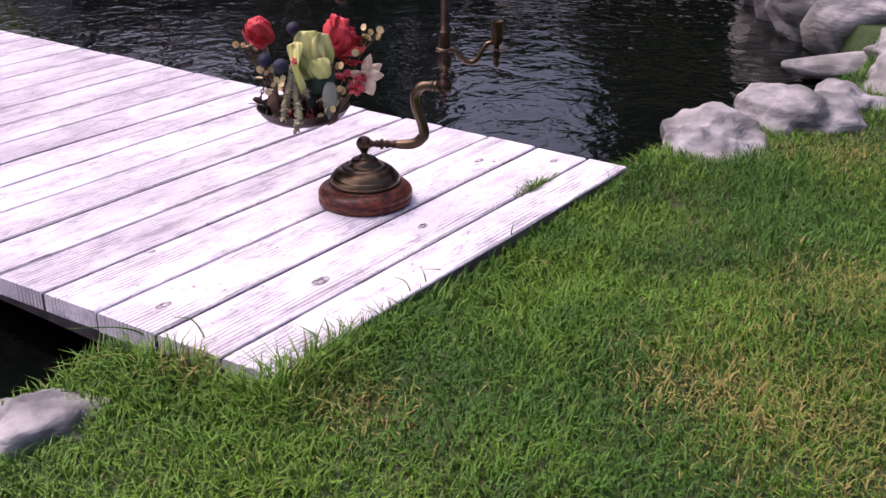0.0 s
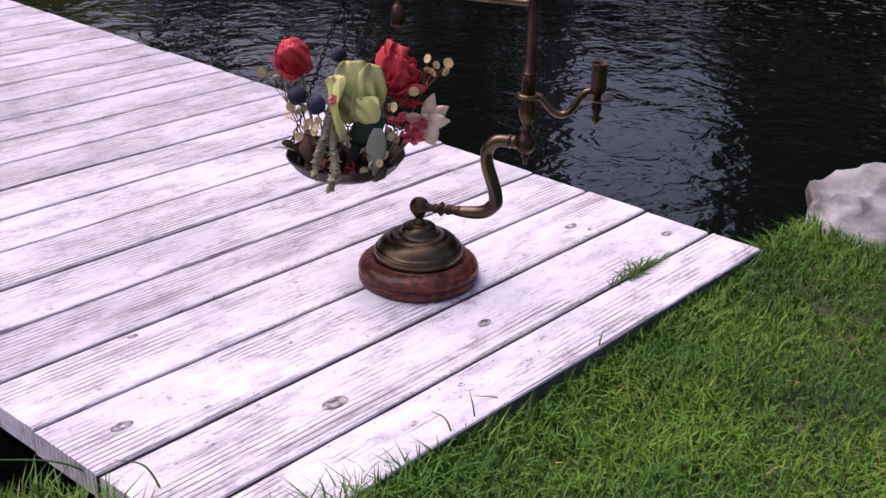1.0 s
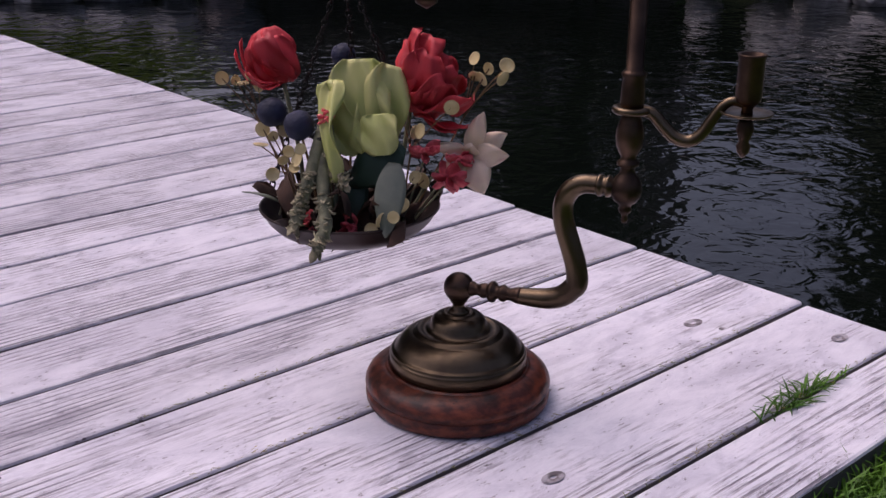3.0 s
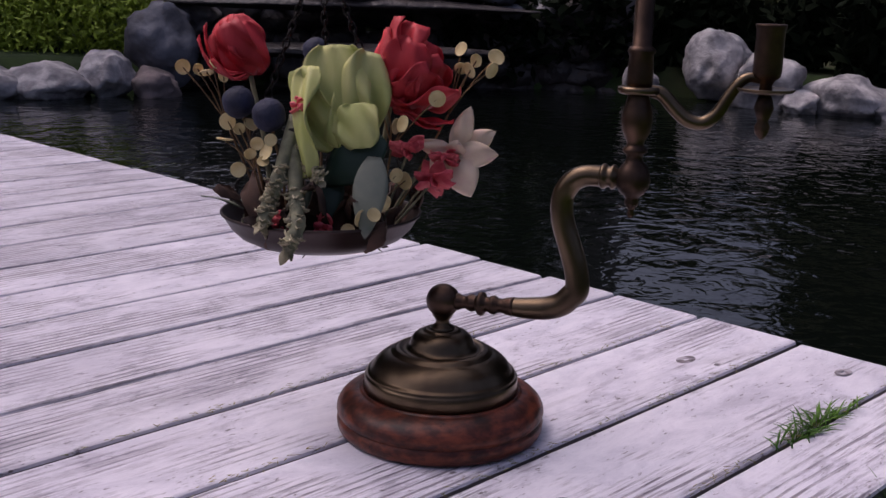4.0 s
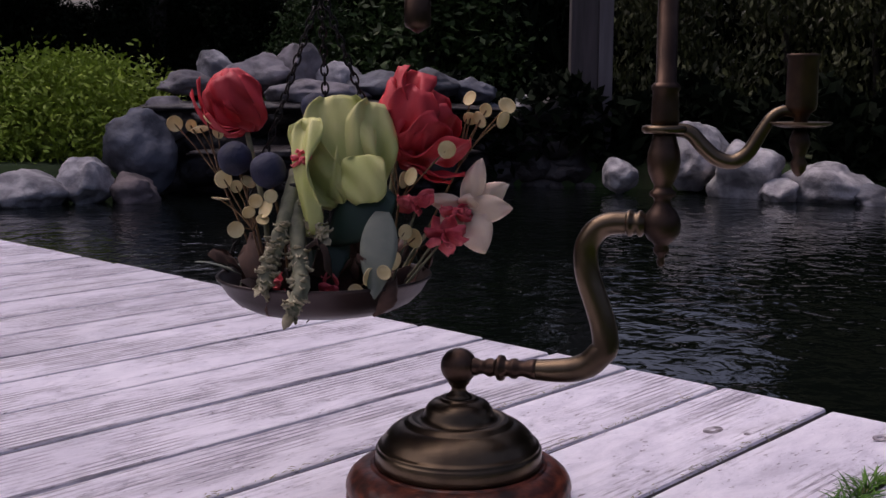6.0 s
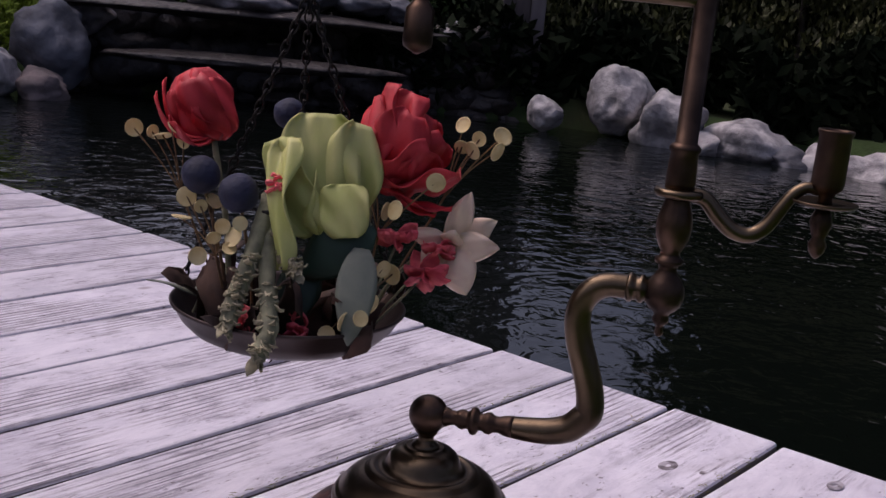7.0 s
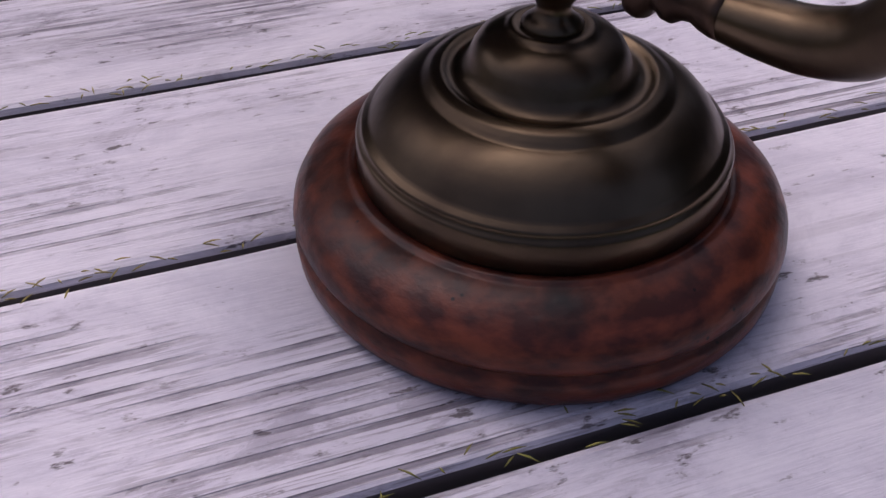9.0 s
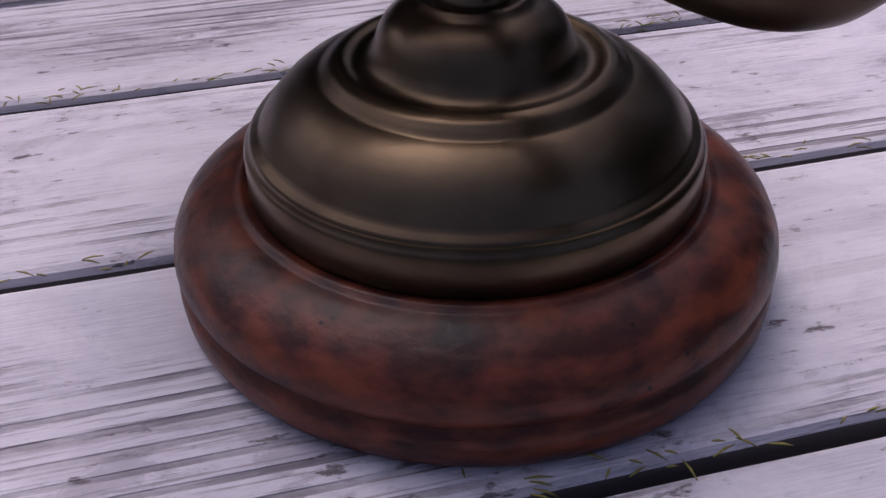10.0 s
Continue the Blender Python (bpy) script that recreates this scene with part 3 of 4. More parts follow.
def chain(a, b, link=0.0105, wire=0.0009):
    bm = bmesh.new()
    d = b - a
    n = max(2, int(d.length / (link * 0.74)))
    q = d.to_track_quat("Z", "Y").to_matrix().to_4x4()
    for k in range(n):
        c = a.lerp(b, (k + 0.5) / n)
        m = Matrix.Translation(c) @ q @ Matrix.Rotation(math.pi / 2 * (k % 2), 4, "Z")
        ring = []
        for i in range(12):
            t = 2 * math.pi * i / 12
            centre = Vector((math.cos(t) * link * 0.26, 0, math.sin(t) * link * 0.5))
            out = Vector((math.cos(t), 0, math.sin(t)))
            ring.append([bm.verts.new(m @ (centre + wire * (math.cos(2 * math.pi * j / 5) * out + math.sin(2 * math.pi * j / 5) * Vector((0, 1, 0))))) for j in range(5)])
        for i in range(12):
            for j in range(5):
                bm.faces.new((ring[i][j], ring[(i + 1) % 12][j], ring[(i + 1) % 12][(j + 1) % 5], ring[i][(j + 1) % 5]))
    return bm


RIGHT, DEEP, UP = Vector((0.689, -0.725, 0)), Vector((0.725, 0.689, 0)), Vector((0, 0, 1))
for a in (18, 92, 168):
    foot = PAN + (RIGHT * math.cos(radians(a)) + DEEP * math.sin(radians(a))) * 0.0858 + UP * 0.002
    part("chain", chain(foot, PAN + (HUB - UP * 0.022 - PAN) / BOUQUET), CHAINMETAL, pan, "thin black link chain")
    part("eyelet", lathe([(0, -0.002), (0.0032, -0.002), (0.0036, 0.001), (0.002, 0.003), (0, 0.003)], foot, 10), PANMETAL, pan)


def F(r, u, d=0.0):
    """A place among the flowers: right, up and deep of the middle of the pan's rim."""
    return PAN + RIGHT * r + UP * u + DEEP * d


def petal(base, tip, out, width, cup=0.25, curl=0.2, ruffle=0.0, bm=None, shape=1.0, nu=10, nv=8, thick=0.0007, seed=0, blunt=False):
    """A cupped petal from base to tip that bulges towards out."""
    base, tip = Vector(base), Vector(tip)
    axis = tip - base
    out = (Vector(out) - axis.normalized() * Vector(out).dot(axis.normalized())).normalized()
    side = axis.normalized().cross(out)
    ln = axis.length

    def fn(u, v):
        w = width * (math.sin(math.pi * min(1, (0.06 + 0.94 * u) ** shape)) ** 0.75 * 0.98 + 0.02) * (1 - 0.15 * u)
        if blunt:
            w = width * (math.sqrt(max(0.0, 1 - (1.86 * u ** 0.8 - 0.92) ** 4)) * 0.97 + 0.03)
        s = 2 * v - 1
        p = base + axis * u + side * s * w / 2
        p += out * (ln * cup * (math.sin(math.pi * u * 0.9)) - width * 0.35 * cup * 4 * s * s * (0.4 + 0.6 * u) * 0.5 + ln * curl * u * u)
        p += out * ruffle * ln * math.sin(9 * u + 5 * s + seed) * abs(s)
        return p
    return sheet(fn, nu, nv, thick, bm)


def stalk(a, b, r=0.0016, bend=(0, 0, 0), bm=None):
    mid = a.lerp(b, 0.5) + Vector(bend)
    return tube([a, mid, b], r, 8, bm, 6)


def red_flower(root, base, tips, width, seed, label, cup=0.16, curl=-0.05):
    """A silk flower: broad ruffled petals from one base to the given tips."""
    ob = thing("red_flower", root, label, "flower", "flowers in the pan")
    part("stem", stalk(root, base, 0.0022, RIGHT * 0.004), STEM, ob)
    middle = sum(tips, Vector()) / len(tips)
    for k, tip in enumerate(tips):
        o = (tip - middle) - DEEP * 0.02
        part("petal", petal(base, tip, o, width * (1 - 0.07 * (k % 3)), cup, curl, 0.085, nu=16, nv=14, seed=seed + 2 * k, blunt=True), RED, ob)
    return ob


def disc_sprig(places, root, seed, size=0.0062):
    rnd = random.Random(seed)
    ob = thing("dried_sprig", root, "dried sprig with round cream papery discs on brown twigs", "dried flowers", "dried sprigs in the pan")
    hub = root.lerp(sum(places, Vector()) / len(places), 0.7)
    part("twig", stalk(root, hub, 0.0009, (0.002, 0.001, 0)), TWIG, ob)
    for p in places:
        part("twig", stalk(hub, p, 0.0006, (rnd.uniform(-0.003, 0.003), 0, 0.002)), TWIG, ob)
    for p in places:
        d = Vector((rnd.uniform(-1, 1), rnd.uniform(-1, 1), rnd.uniform(-0.6, 1))) - DEEP * 0.9
        r = size * rnd.uniform(0.75, 1.25)
        prof = [(0, 0.0006), (r * 0.5, 0.0004), (r * 0.85, 0.0009), (r, 0.0016), (r, 0.0010), (r * 0.85, 0.0003), (r * 0.5, -0.0002), (0, 0)]
        part("disc", lathe(prof, p, 14, d), CREAM, ob)


def coral_flower(c, r, root, seed):
    rnd = random.Random(seed)
    ob = thing("coral_blossom", root, "small coral pink silk blossom with crinkled petals", "flower", "coral blossoms in the pan")
    if (c - root).length > 0.006:
        part("stem", stalk(root, c, 0.0010), STEM, ob)
    bm = bmesh.new()
    for k in range(12):
        o = Vector((rnd.uniform(-1, 1), rnd.uniform(-1, 1), rnd.uniform(-0.3, 1))).normalized()
        o = (o - DEEP * 0.4).normalized()
        petal(c, c + o * r, o.orthogonal(), r * 0.75, 0.15, 0.15, 0.1, bm, nu=5, nv=4, seed=k)
    part("petals", bm, CORAL, ob)


# crimson flowers, pale green flower
IN = F(0, -0.018)
bud = red_flower(F(-0.045, -0.018, 0.01), F(-0.062, 0.116, 0.008), [F(-0.080, 0.166, 0.02), F(-0.070, 0.168, 0.012), F(-0.090, 0.160, 0.006), F(-0.066, 0.160, -0.004), F(-0.078, 0.158, -0.012), F(-0.092, 0.148, -0.006)], 0.034, 1,
                 "crimson silk rose bud with layered rounded petals", 0.20, -0.16)
for tip, w in ((F(-0.104, 0.148, -0.012), 0.015), (F(-0.106, 0.137, -0.016), 0.017), (F(-0.090, 0.124, -0.024), 0.020)):
    part("outer_petal", petal(F(-0.066, 0.118, -0.006), tip, -UP - RIGHT * 0.2, w, 0.22, -0.30, 0.04, nu=12, nv=8, blunt=True), RED, bud)
poppy = red_flower(F(0.03, -0.018, 0.015), F(0.058, 0.094, 0.005), [F(0.052, 0.158, 0.016), F(0.064, 0.169, 0.010), F(0.078, 0.164, 0.004), F(0.092, 0.148, 0.0), F(0.106, 0.130, -0.004), F(0.117, 0.108, -0.006), F(0.078, 0.150, -0.014), F(0.096, 0.124, -0.018)], 0.044, 12,
                   "large crimson silk flower with crumpled fanned petals", 0.12, -0.04)
for tip, w in ((F(0.114, 0.090, -0.010), 0.016), (F(0.104, 0.082, -0.006), 0.012)):
    part("lower_petal", petal(F(0.064, 0.096, -0.002), tip, -UP, w, 0.16, 0.10, 0.05, nu=14, nv=6), RED, poppy)
lily = thing("pale_green_flower", F(0.0, -0.018, -0.02), "large pale yellow-green silk flower with broad ruffled petals", "flower", "flowers in the pan")
heart = F(0.018, 0.060, -0.034)
part("stem", stalk(F(0.0, -0.018, -0.02), heart, 0.0026, RIGHT * 0.004), STEM, lily)
for base, tip, w, o, c, u in ((heart, F(0.014, 0.145, -0.016), 0.058, -DEEP, 0.06, 0.08), (heart + RIGHT * 0.006, F(0.044, 0.139, -0.012), 0.046, -DEEP + RIGHT * 0.3, 0.08, 0.09),
                              (heart - RIGHT * 0.004, F(-0.014, 0.126, -0.024), 0.036, -DEEP - RIGHT * 0.5, 0.12, 0.06), (F(0.034, 0.100, -0.038), F(0.038, 0.064, -0.048), 0.034, -DEEP, 0.12, 0.09),
                              (F(-0.006, 0.128, -0.032), F(0.000, 0.040, -0.056), 0.024, -DEEP - RIGHT * 0.8, 0.14, 0.07)):
    part("petal", petal(base, tip, o, w, c, 0.02, u, nu=22, nv=18, seed=w * 90, blunt=True), CREAMGREEN, lily)

# white-pink orchid
orch = thing("orchid_flower", F(0.05, -0.018, 0.0), "cream and pink silk orchid with pointed petals", "flower", "flowers in the pan")
oc = F(0.114, 0.056, 0.0)
part("stem", stalk(F(0.05, -0.018, 0.0), oc, 0.0016, UP * 0.015), STEM, orch)
for r, u, d, w in ((0.013, 0.040, 0.002, 0.020), (0.038, 0.000, -0.002, 0.024), (0.034, 0.018, 0.010, 0.022), (0.016, -0.036, -0.010, 0.032), (-0.034, 0.011, -0.006, 0.016), (-0.020, -0.015, -0.010, 0.028), (0.004, 0.012, -0.012, 0.020)):
    part("petal", petal(oc, oc + RIGHT * r + UP * u + DEEP * d, -DEEP, w, 0.20, 0.10, 0.06, nu=14, nv=10, seed=r * 300), ORCHID, orch)
part("throat", petal(oc - DEEP * 0.003, oc - DEEP * 0.014 - UP * 0.008, UP, 0.010, 0.3, 0.2), CORAL, orch, "coral pink throat")

for k, (r, u, d, s, r0, d0) in enumerate(((0.076, 0.060, -0.02, 0.013, 0.05, -0.02), (0.098, 0.034, -0.015, 0.015, 0.055, -0.01), (0.105, 0.052, -0.01, 0.011, 0.055, 0.0), (-0.011, 0.095, -0.045, 0.008, -0.01, -0.03),
                                          (0.012, -0.002, -0.055, 0.012, 0.011, -0.050), (-0.023, 0.001, -0.056, 0.010, -0.022, -0.050))):
    coral_flower(F(r, u, d), s * 1.35, F(r0, -0.019, d0), 40 + k)

# navy berries
for k, (r, u, d, s) in enumerate(((-0.065, 0.097, -0.03, 0.0135), (-0.037, 0.089, -0.045, 0.0138), (-0.012, 0.136, 0.05, 0.012))):
    root = F(r * 0.6, -0.019, d * 0.8)
    ob = thing("navy_berry", root, "matte navy blue artificial berry on a thin stem", "berry", "navy berries in the pan")
    part("stem", stalk(root, F(r, u, d), 0.0012, RIGHT * 0.003), TWIG, ob)
    part("berry", lathe([(s * math.sin(a) * (1 + 0.03 * math.sin(5 * a)), -s * math.cos(a)) for a in np.linspace(0, math.pi, 17)] , F(r, u, d), 24, (0.2, -0.4, 0.9)), BLUE, ob)

# leaves
for name, root, base, tip, w, o, m, lab in (
        ("dark_leaf", F(0.03, -0.019, -0.01), F(0.055, 0.074, -0.04), F(0.008, 0.030, -0.035), 0.042, -DEEP + UP * 0.4, LEAFGREEN, "broad deep green silk leaf, folded over"),
        ("dark_leaf", F(0.01, -0.019, -0.02), F(0.012, 0.044, -0.03), F(0.002, -0.010, -0.045), 0.034, -DEEP, LEAFGREEN, "broad deep green silk leaf hanging in the pan"),
        ("grey_leaf", F(0.045, -0.019, -0.03), F(0.050, 0.058, -0.050), F(0.045, -0.006, -0.072), 0.030, -DEEP, LEAFGREY, "grey-green pointed leaf with a pale midrib"),
        ("dry_leaf", F(-0.070, -0.012, 0.0), F(-0.066, 0.000, 0.0), F(-0.104, 0.010, -0.01), 0.009, UP, LEAFGREY, "narrow dry grey leaf poking over the pan rim"),
        ("dry_leaf", F(-0.060, -0.014, -0.01), F(-0.050, -0.008, -0.02), F(-0.068, 0.012, -0.02), 0.011, UP, LEAFGREY, "narrow dry grey leaf poking over the pan rim")):
    ob = thing(name, root, lab, "leaf", "leaves in the pan")
    part("stem", stalk(root, base, 0.0011), STEM, ob)
    part("blade", petal(base, tip, o, w, 0.10, 0.06, 0.01, shape=0.9), m, ob)
rnd = random.Random(5)
for k in range(72):
    a, q = rnd.uniform(0, 2 * math.pi), rnd.uniform(0.015, 0.066)
    root = F(q * math.cos(a), -0.0215, q * math.sin(a))
    ob = thing("dead_leaf", root, "crumpled rust-brown dried leaf lying in the pan", "leaf", "dead leaves in the pan")
    tip = root + Vector((rnd.uniform(-1, 1), rnd.uniform(-1, 1), rnd.uniform(0.3, 1.6))).normalized() * rnd.uniform(0.022, 0.068)
    part("blade", petal(root, tip, (rnd.uniform(-1, 1), rnd.uniform(-1, 1), 0.5), rnd.uniform(0.014, 0.026), 0.3, 0.2, 0.1, nu=6, nv=5, seed=k), BROWNLEAF, ob)

# thick wrapped stems with frayed ends
for line, seed in (((F(-0.016, 0.085, -0.040), F(-0.024, 0.050, -0.058), F(-0.032, 0.024, -0.070), F(-0.036, 0.006, -0.080)), 3),
                   ((F(-0.016, 0.088, -0.036), F(-0.014, 0.045, -0.058), F(-0.010, 0.020, -0.074), F(-0.008, 0.004, -0.088), F(-0.014, -0.010, -0.096)), 4),
                   ((F(-0.014, 0.086, -0.036), F(-0.004, 0.055, -0.052), F(0.006, 0.040, -0.060)), 5)):
    rnd = random.Random(seed)
    ob = thing("cut_stem", line[0], "thick grey-green wrapped flower stem with a frayed end", "stem", "stems over the pan rim")
    part("stalk", tube(line, [0.0062] * len(line), 12, wobble=0.10), STEM, ob)
    bm = bmesh.new()
    for k in range(80):
        t = rnd.uniform(0.35, 1.0) * (len(line) - 1)
        i = min(int(t), len(line) - 2)
        c = line[i].lerp(line[i + 1], t - i)
        d = (line[i + 1] - line[i]).normalized()
        o = (Vector((rnd.uniform(-1, 1), rnd.uniform(-1, 1), rnd.uniform(-1, 1))) - DEEP * 0.4).normalized()
        petal(c + o * 0.003, c + o * rnd.uniform(0.008, 0.012) + d * rnd.uniform(-0.004, 0.010), d, rnd.uniform(0.005, 0.010), 0.2, 0.2, 0.1, bm, nu=4, nv=3)
    part("frayed_end", bm, FRAY, ob)
ob = thing("stem_tie", F(-0.017, 0.078, -0.041), "dark band tied round the bundled stems", "tie")
part("band", tube([F(-0.026, 0.078, -0.041), F(-0.017, 0.078, -0.050), F(-0.007, 0.078, -0.041), F(-0.017, 0.079, -0.032), F(-0.026, 0.078, -0.041)], 0.0016, 8), CHAINMETAL, ob)

disc_sprig([F(-0.116, 0.123, -0.01), F(-0.103, 0.122, -0.012), F(-0.096, 0.120, -0.01), F(-0.088, 0.126, -0.02), F(-0.080, 0.117, -0.015)], F(-0.045, -0.018, 0.0), 11)
disc_sprig([F(0.118, 0.143, 0.01), F(0.118, 0.128, 0.008), F(0.126, 0.127, 0.0), F(0.131, 0.134, 0.012), F(0.143, 0.127, 0.004), F(0.147, 0.137, 0.01)], F(0.055, -0.018, 0.01), 12)
disc_sprig([F(-0.074, 0.081, -0.03), F(-0.064, 0.076, -0.035), F(-0.077, 0.065, -0.03), F(-0.068, 0.104, -0.02), F(-0.056, 0.078, -0.028), F(-0.046, 0.066, -0.05), F(-0.037, 0.060, -0.055), F(-0.040, 0.052, -0.058), F(-0.052, 0.058, -0.05), F(-0.062, 0.044, -0.05),
            F(-0.034, 0.070, -0.055)], F(-0.040, -0.019, -0.03), 13)
disc_sprig([F(0.040, 0.012, -0.074), F(0.052, 0.015, -0.076), F(0.058, 0.022, -0.06)], F(0.040, -0.019, -0.045), 14)
disc_sprig([F(0.072, 0.083, -0.03), F(0.064, 0.080, -0.02), F(0.099, 0.104, -0.02), F(0.048, 0.112, 0.0), F(0.052, 0.104, 0.0)], F(0.048, -0.019, -0.02), 15)
disc_sprig([F(0.030, -0.002, -0.062), F(0.066, 0.040, -0.03), F(0.074, 0.034, -0.02)], F(0.034, -0.019, -0.045), 16, 0.007)

for ob in set(scene.objects) - before:
    ob.location = ob.location * BOUQUET if ob.parent else PAN + (ob.location - PAN) * BOUQUET
    if ob.type == "MESH":
        ob.data.transform(Matrix.Scale(BOUQUET, 4))

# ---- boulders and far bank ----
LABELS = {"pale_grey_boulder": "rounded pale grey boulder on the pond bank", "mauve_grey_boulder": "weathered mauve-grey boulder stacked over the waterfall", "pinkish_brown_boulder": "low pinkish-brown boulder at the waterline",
          "wet_shaded_stone": "wet brown stone of the waterfall, shade put into its colour", "blue_grey_boulder": "smooth blue-grey boulder on the pond bank"}
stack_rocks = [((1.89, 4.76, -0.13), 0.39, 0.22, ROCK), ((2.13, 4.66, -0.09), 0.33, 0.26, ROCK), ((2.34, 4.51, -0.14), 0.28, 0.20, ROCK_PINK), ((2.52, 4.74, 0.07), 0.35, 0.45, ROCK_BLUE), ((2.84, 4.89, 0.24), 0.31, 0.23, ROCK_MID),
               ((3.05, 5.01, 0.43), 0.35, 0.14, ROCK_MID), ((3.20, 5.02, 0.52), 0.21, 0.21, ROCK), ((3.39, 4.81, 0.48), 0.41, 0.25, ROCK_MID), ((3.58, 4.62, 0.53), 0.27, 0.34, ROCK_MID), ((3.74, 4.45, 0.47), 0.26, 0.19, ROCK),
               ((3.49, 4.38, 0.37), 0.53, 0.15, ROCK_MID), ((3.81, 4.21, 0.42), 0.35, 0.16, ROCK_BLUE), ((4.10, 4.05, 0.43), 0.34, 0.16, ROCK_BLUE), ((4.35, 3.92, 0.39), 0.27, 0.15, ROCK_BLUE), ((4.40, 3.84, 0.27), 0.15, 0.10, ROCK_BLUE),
               ((4.62, 3.76, 0.29), 0.16, 0.14, ROCK), ((4.83, 3.67, 0.21), 0.27, 0.24, ROCK_SHADED)]
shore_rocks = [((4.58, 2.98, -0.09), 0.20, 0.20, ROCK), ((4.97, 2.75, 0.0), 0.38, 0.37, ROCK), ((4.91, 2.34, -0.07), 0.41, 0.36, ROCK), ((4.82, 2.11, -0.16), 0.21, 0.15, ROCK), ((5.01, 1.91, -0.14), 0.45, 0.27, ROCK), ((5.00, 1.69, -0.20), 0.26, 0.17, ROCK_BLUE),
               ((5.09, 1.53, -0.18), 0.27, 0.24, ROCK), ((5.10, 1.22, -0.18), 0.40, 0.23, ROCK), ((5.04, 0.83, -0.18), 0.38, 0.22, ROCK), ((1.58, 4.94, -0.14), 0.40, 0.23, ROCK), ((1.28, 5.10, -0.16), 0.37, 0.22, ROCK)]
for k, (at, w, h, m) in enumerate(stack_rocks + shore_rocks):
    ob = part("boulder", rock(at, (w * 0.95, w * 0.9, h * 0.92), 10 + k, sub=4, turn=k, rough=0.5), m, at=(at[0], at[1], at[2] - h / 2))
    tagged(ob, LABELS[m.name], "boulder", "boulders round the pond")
# the stone bank of the waterfall behind the pond
bank = thing("waterfall_bank", (3.9, 4.5, -0.3), "wet brown stacked stones behind the waterfall, shade put into their colour", "stone bank")
rnd = random.Random(77)
for (x0, y0), (x1, y1) in (((2.55, 4.95), (3.4, 4.55)), ((3.4, 4.55), (4.3, 3.95)), ((4.3, 3.95), (4.85, 3.35))):
    for i in range(7):
        for j in range(4):
            t = (i + rnd.uniform(0, 1)) / 7
            at = (x0 + (x1 - x0) * t + 0.12, y0 + (y1 - y0) * t + 0.12, -0.25 + j * 0.16 + rnd.uniform(-0.03, 0.03))
            part("stone", rock(at, (0.30, 0.28, 0.20), rnd.randint(1, 900), sub=3, turn=rnd.uniform(0, 6)), ROCK_SHADED, bank, at=at)
for k, (z, a, b) in enumerate(((0.29, (2.75, 4.75), (4.35, 3.70)), (0.04, (2.80, 4.50), (3.95, 3.70)))):
    ob = part("stone_ledge", rock(((a[0] + b[0]) / 2, (a[1] + b[1]) / 2, z), (math.dist(a, b), 0.34, 0.075), 300 + k, sub=4, turn=math.atan2(b[1] - a[1], b[0] - a[0]), rough=0.2), ROCK_SHADED, at=((a[0] + b[0]) / 2, (a[1] + b[1]) / 2, z - 0.04))
    tagged(ob, "flat dark ledge stone along the waterline", "ledge stone", "waterfall ledges")

# near boulders by the lawn
for at, size, seed, turn in (((0.86, -0.41, -0.075), (0.34, 0.26, 0.21), 501, 0.5), ((1.20, -0.50, -0.07), (0.34, 0.28, 0.23), 502, 1.2), ((1.45, -0.55, -0.07), (0.22, 0.2, 0.16), 503, 0.2),
                             ((1.72, -0.66, -0.04), (0.40, 0.3, 0.2), 504, 0.4), ((2.05, -0.62, -0.05), (0.36, 0.32, 0.24), 505, 2.0), ((-0.86, -0.10, -0.085), (0.26, 0.2, 0.15), 506, 0.3), ((-1.12, -0.06, -0.08), (0.25, 0.2, 0.16), 507, 1.3)):
    ob = part("boulder", rock(at, size, seed, sub=5, turn=turn, rough=0.55), ROCK_NEAR, at=(at[0], at[1], at[2] - size[2] / 2))
    tagged(ob, "pale veined grey boulder between lawn and water", "boulder", "boulders by the lawn")
ob = part("stone_slab", rock((2.36, -0.30, -0.15), (0.42, 0.2, 0.085), 520, sub=4, turn=-0.9, rough=0.15), ROCK_NEAR, at=(2.36, -0.3, -0.19))
tagged(ob, "long flat grey stone slab lying at the water's edge", "stone slab")
for k, at in enumerate(((2.78, -0.22, -0.07), (2.95, 0.02, -0.05), (3.25, 0.22, -0.05), (3.6, 0.42, -0.05), (4.0, 0.55, -0.05), (2.95, -0.32, 0.06), (3.3, 0.02, 0.1), (4.4, 0.68, -0.05), (4.75, 0.75, -0.06), (3.2, -0.3, 0.1))):
    ob = part("boulder", rock(at, (0.40, 0.36, 0.40), 540 + k, sub=4, turn=k * 1.3, rough=0.5), ROCK_NEAR, at=(at[0], at[1], at[2] - 0.2))
    tagged(ob, "pale mottled boulder of the side bank", "boulder", "boulders of the side bank")

# ---- pavilion post ----
post = thing("pavilion", (4.945, 3.515, -0.05), "timber pavilion post and beam beside the pond", "pavilion")
yaw = Matrix.Translation((4.945, 3.515, 0)) @ Matrix.Rotation(radians(42), 4, "Z")
for name, b, m, lab in (("post", (-0.08, 0.08, -0.075, 0.095, -0.1, 2.3), POSTWOOD, "pinkish-grey timber post"), ("edge_board", (-0.09, 0.08, -0.165, -0.077, -0.06, 2.3), POSTEDGE, "pale timber edge board"), ("beam", (-0.08, 0.08, -1.9, 0.2, 2.302, 2.48), POSTWOOD, "dark timber beam")):
    bm = box(*b, 0.006)
    bmesh.ops.transform(bm, matrix=yaw, verts=bm.verts)
    part(name, bm, m, post, lab, smooth=False)

# ---- shrubs and trees ----


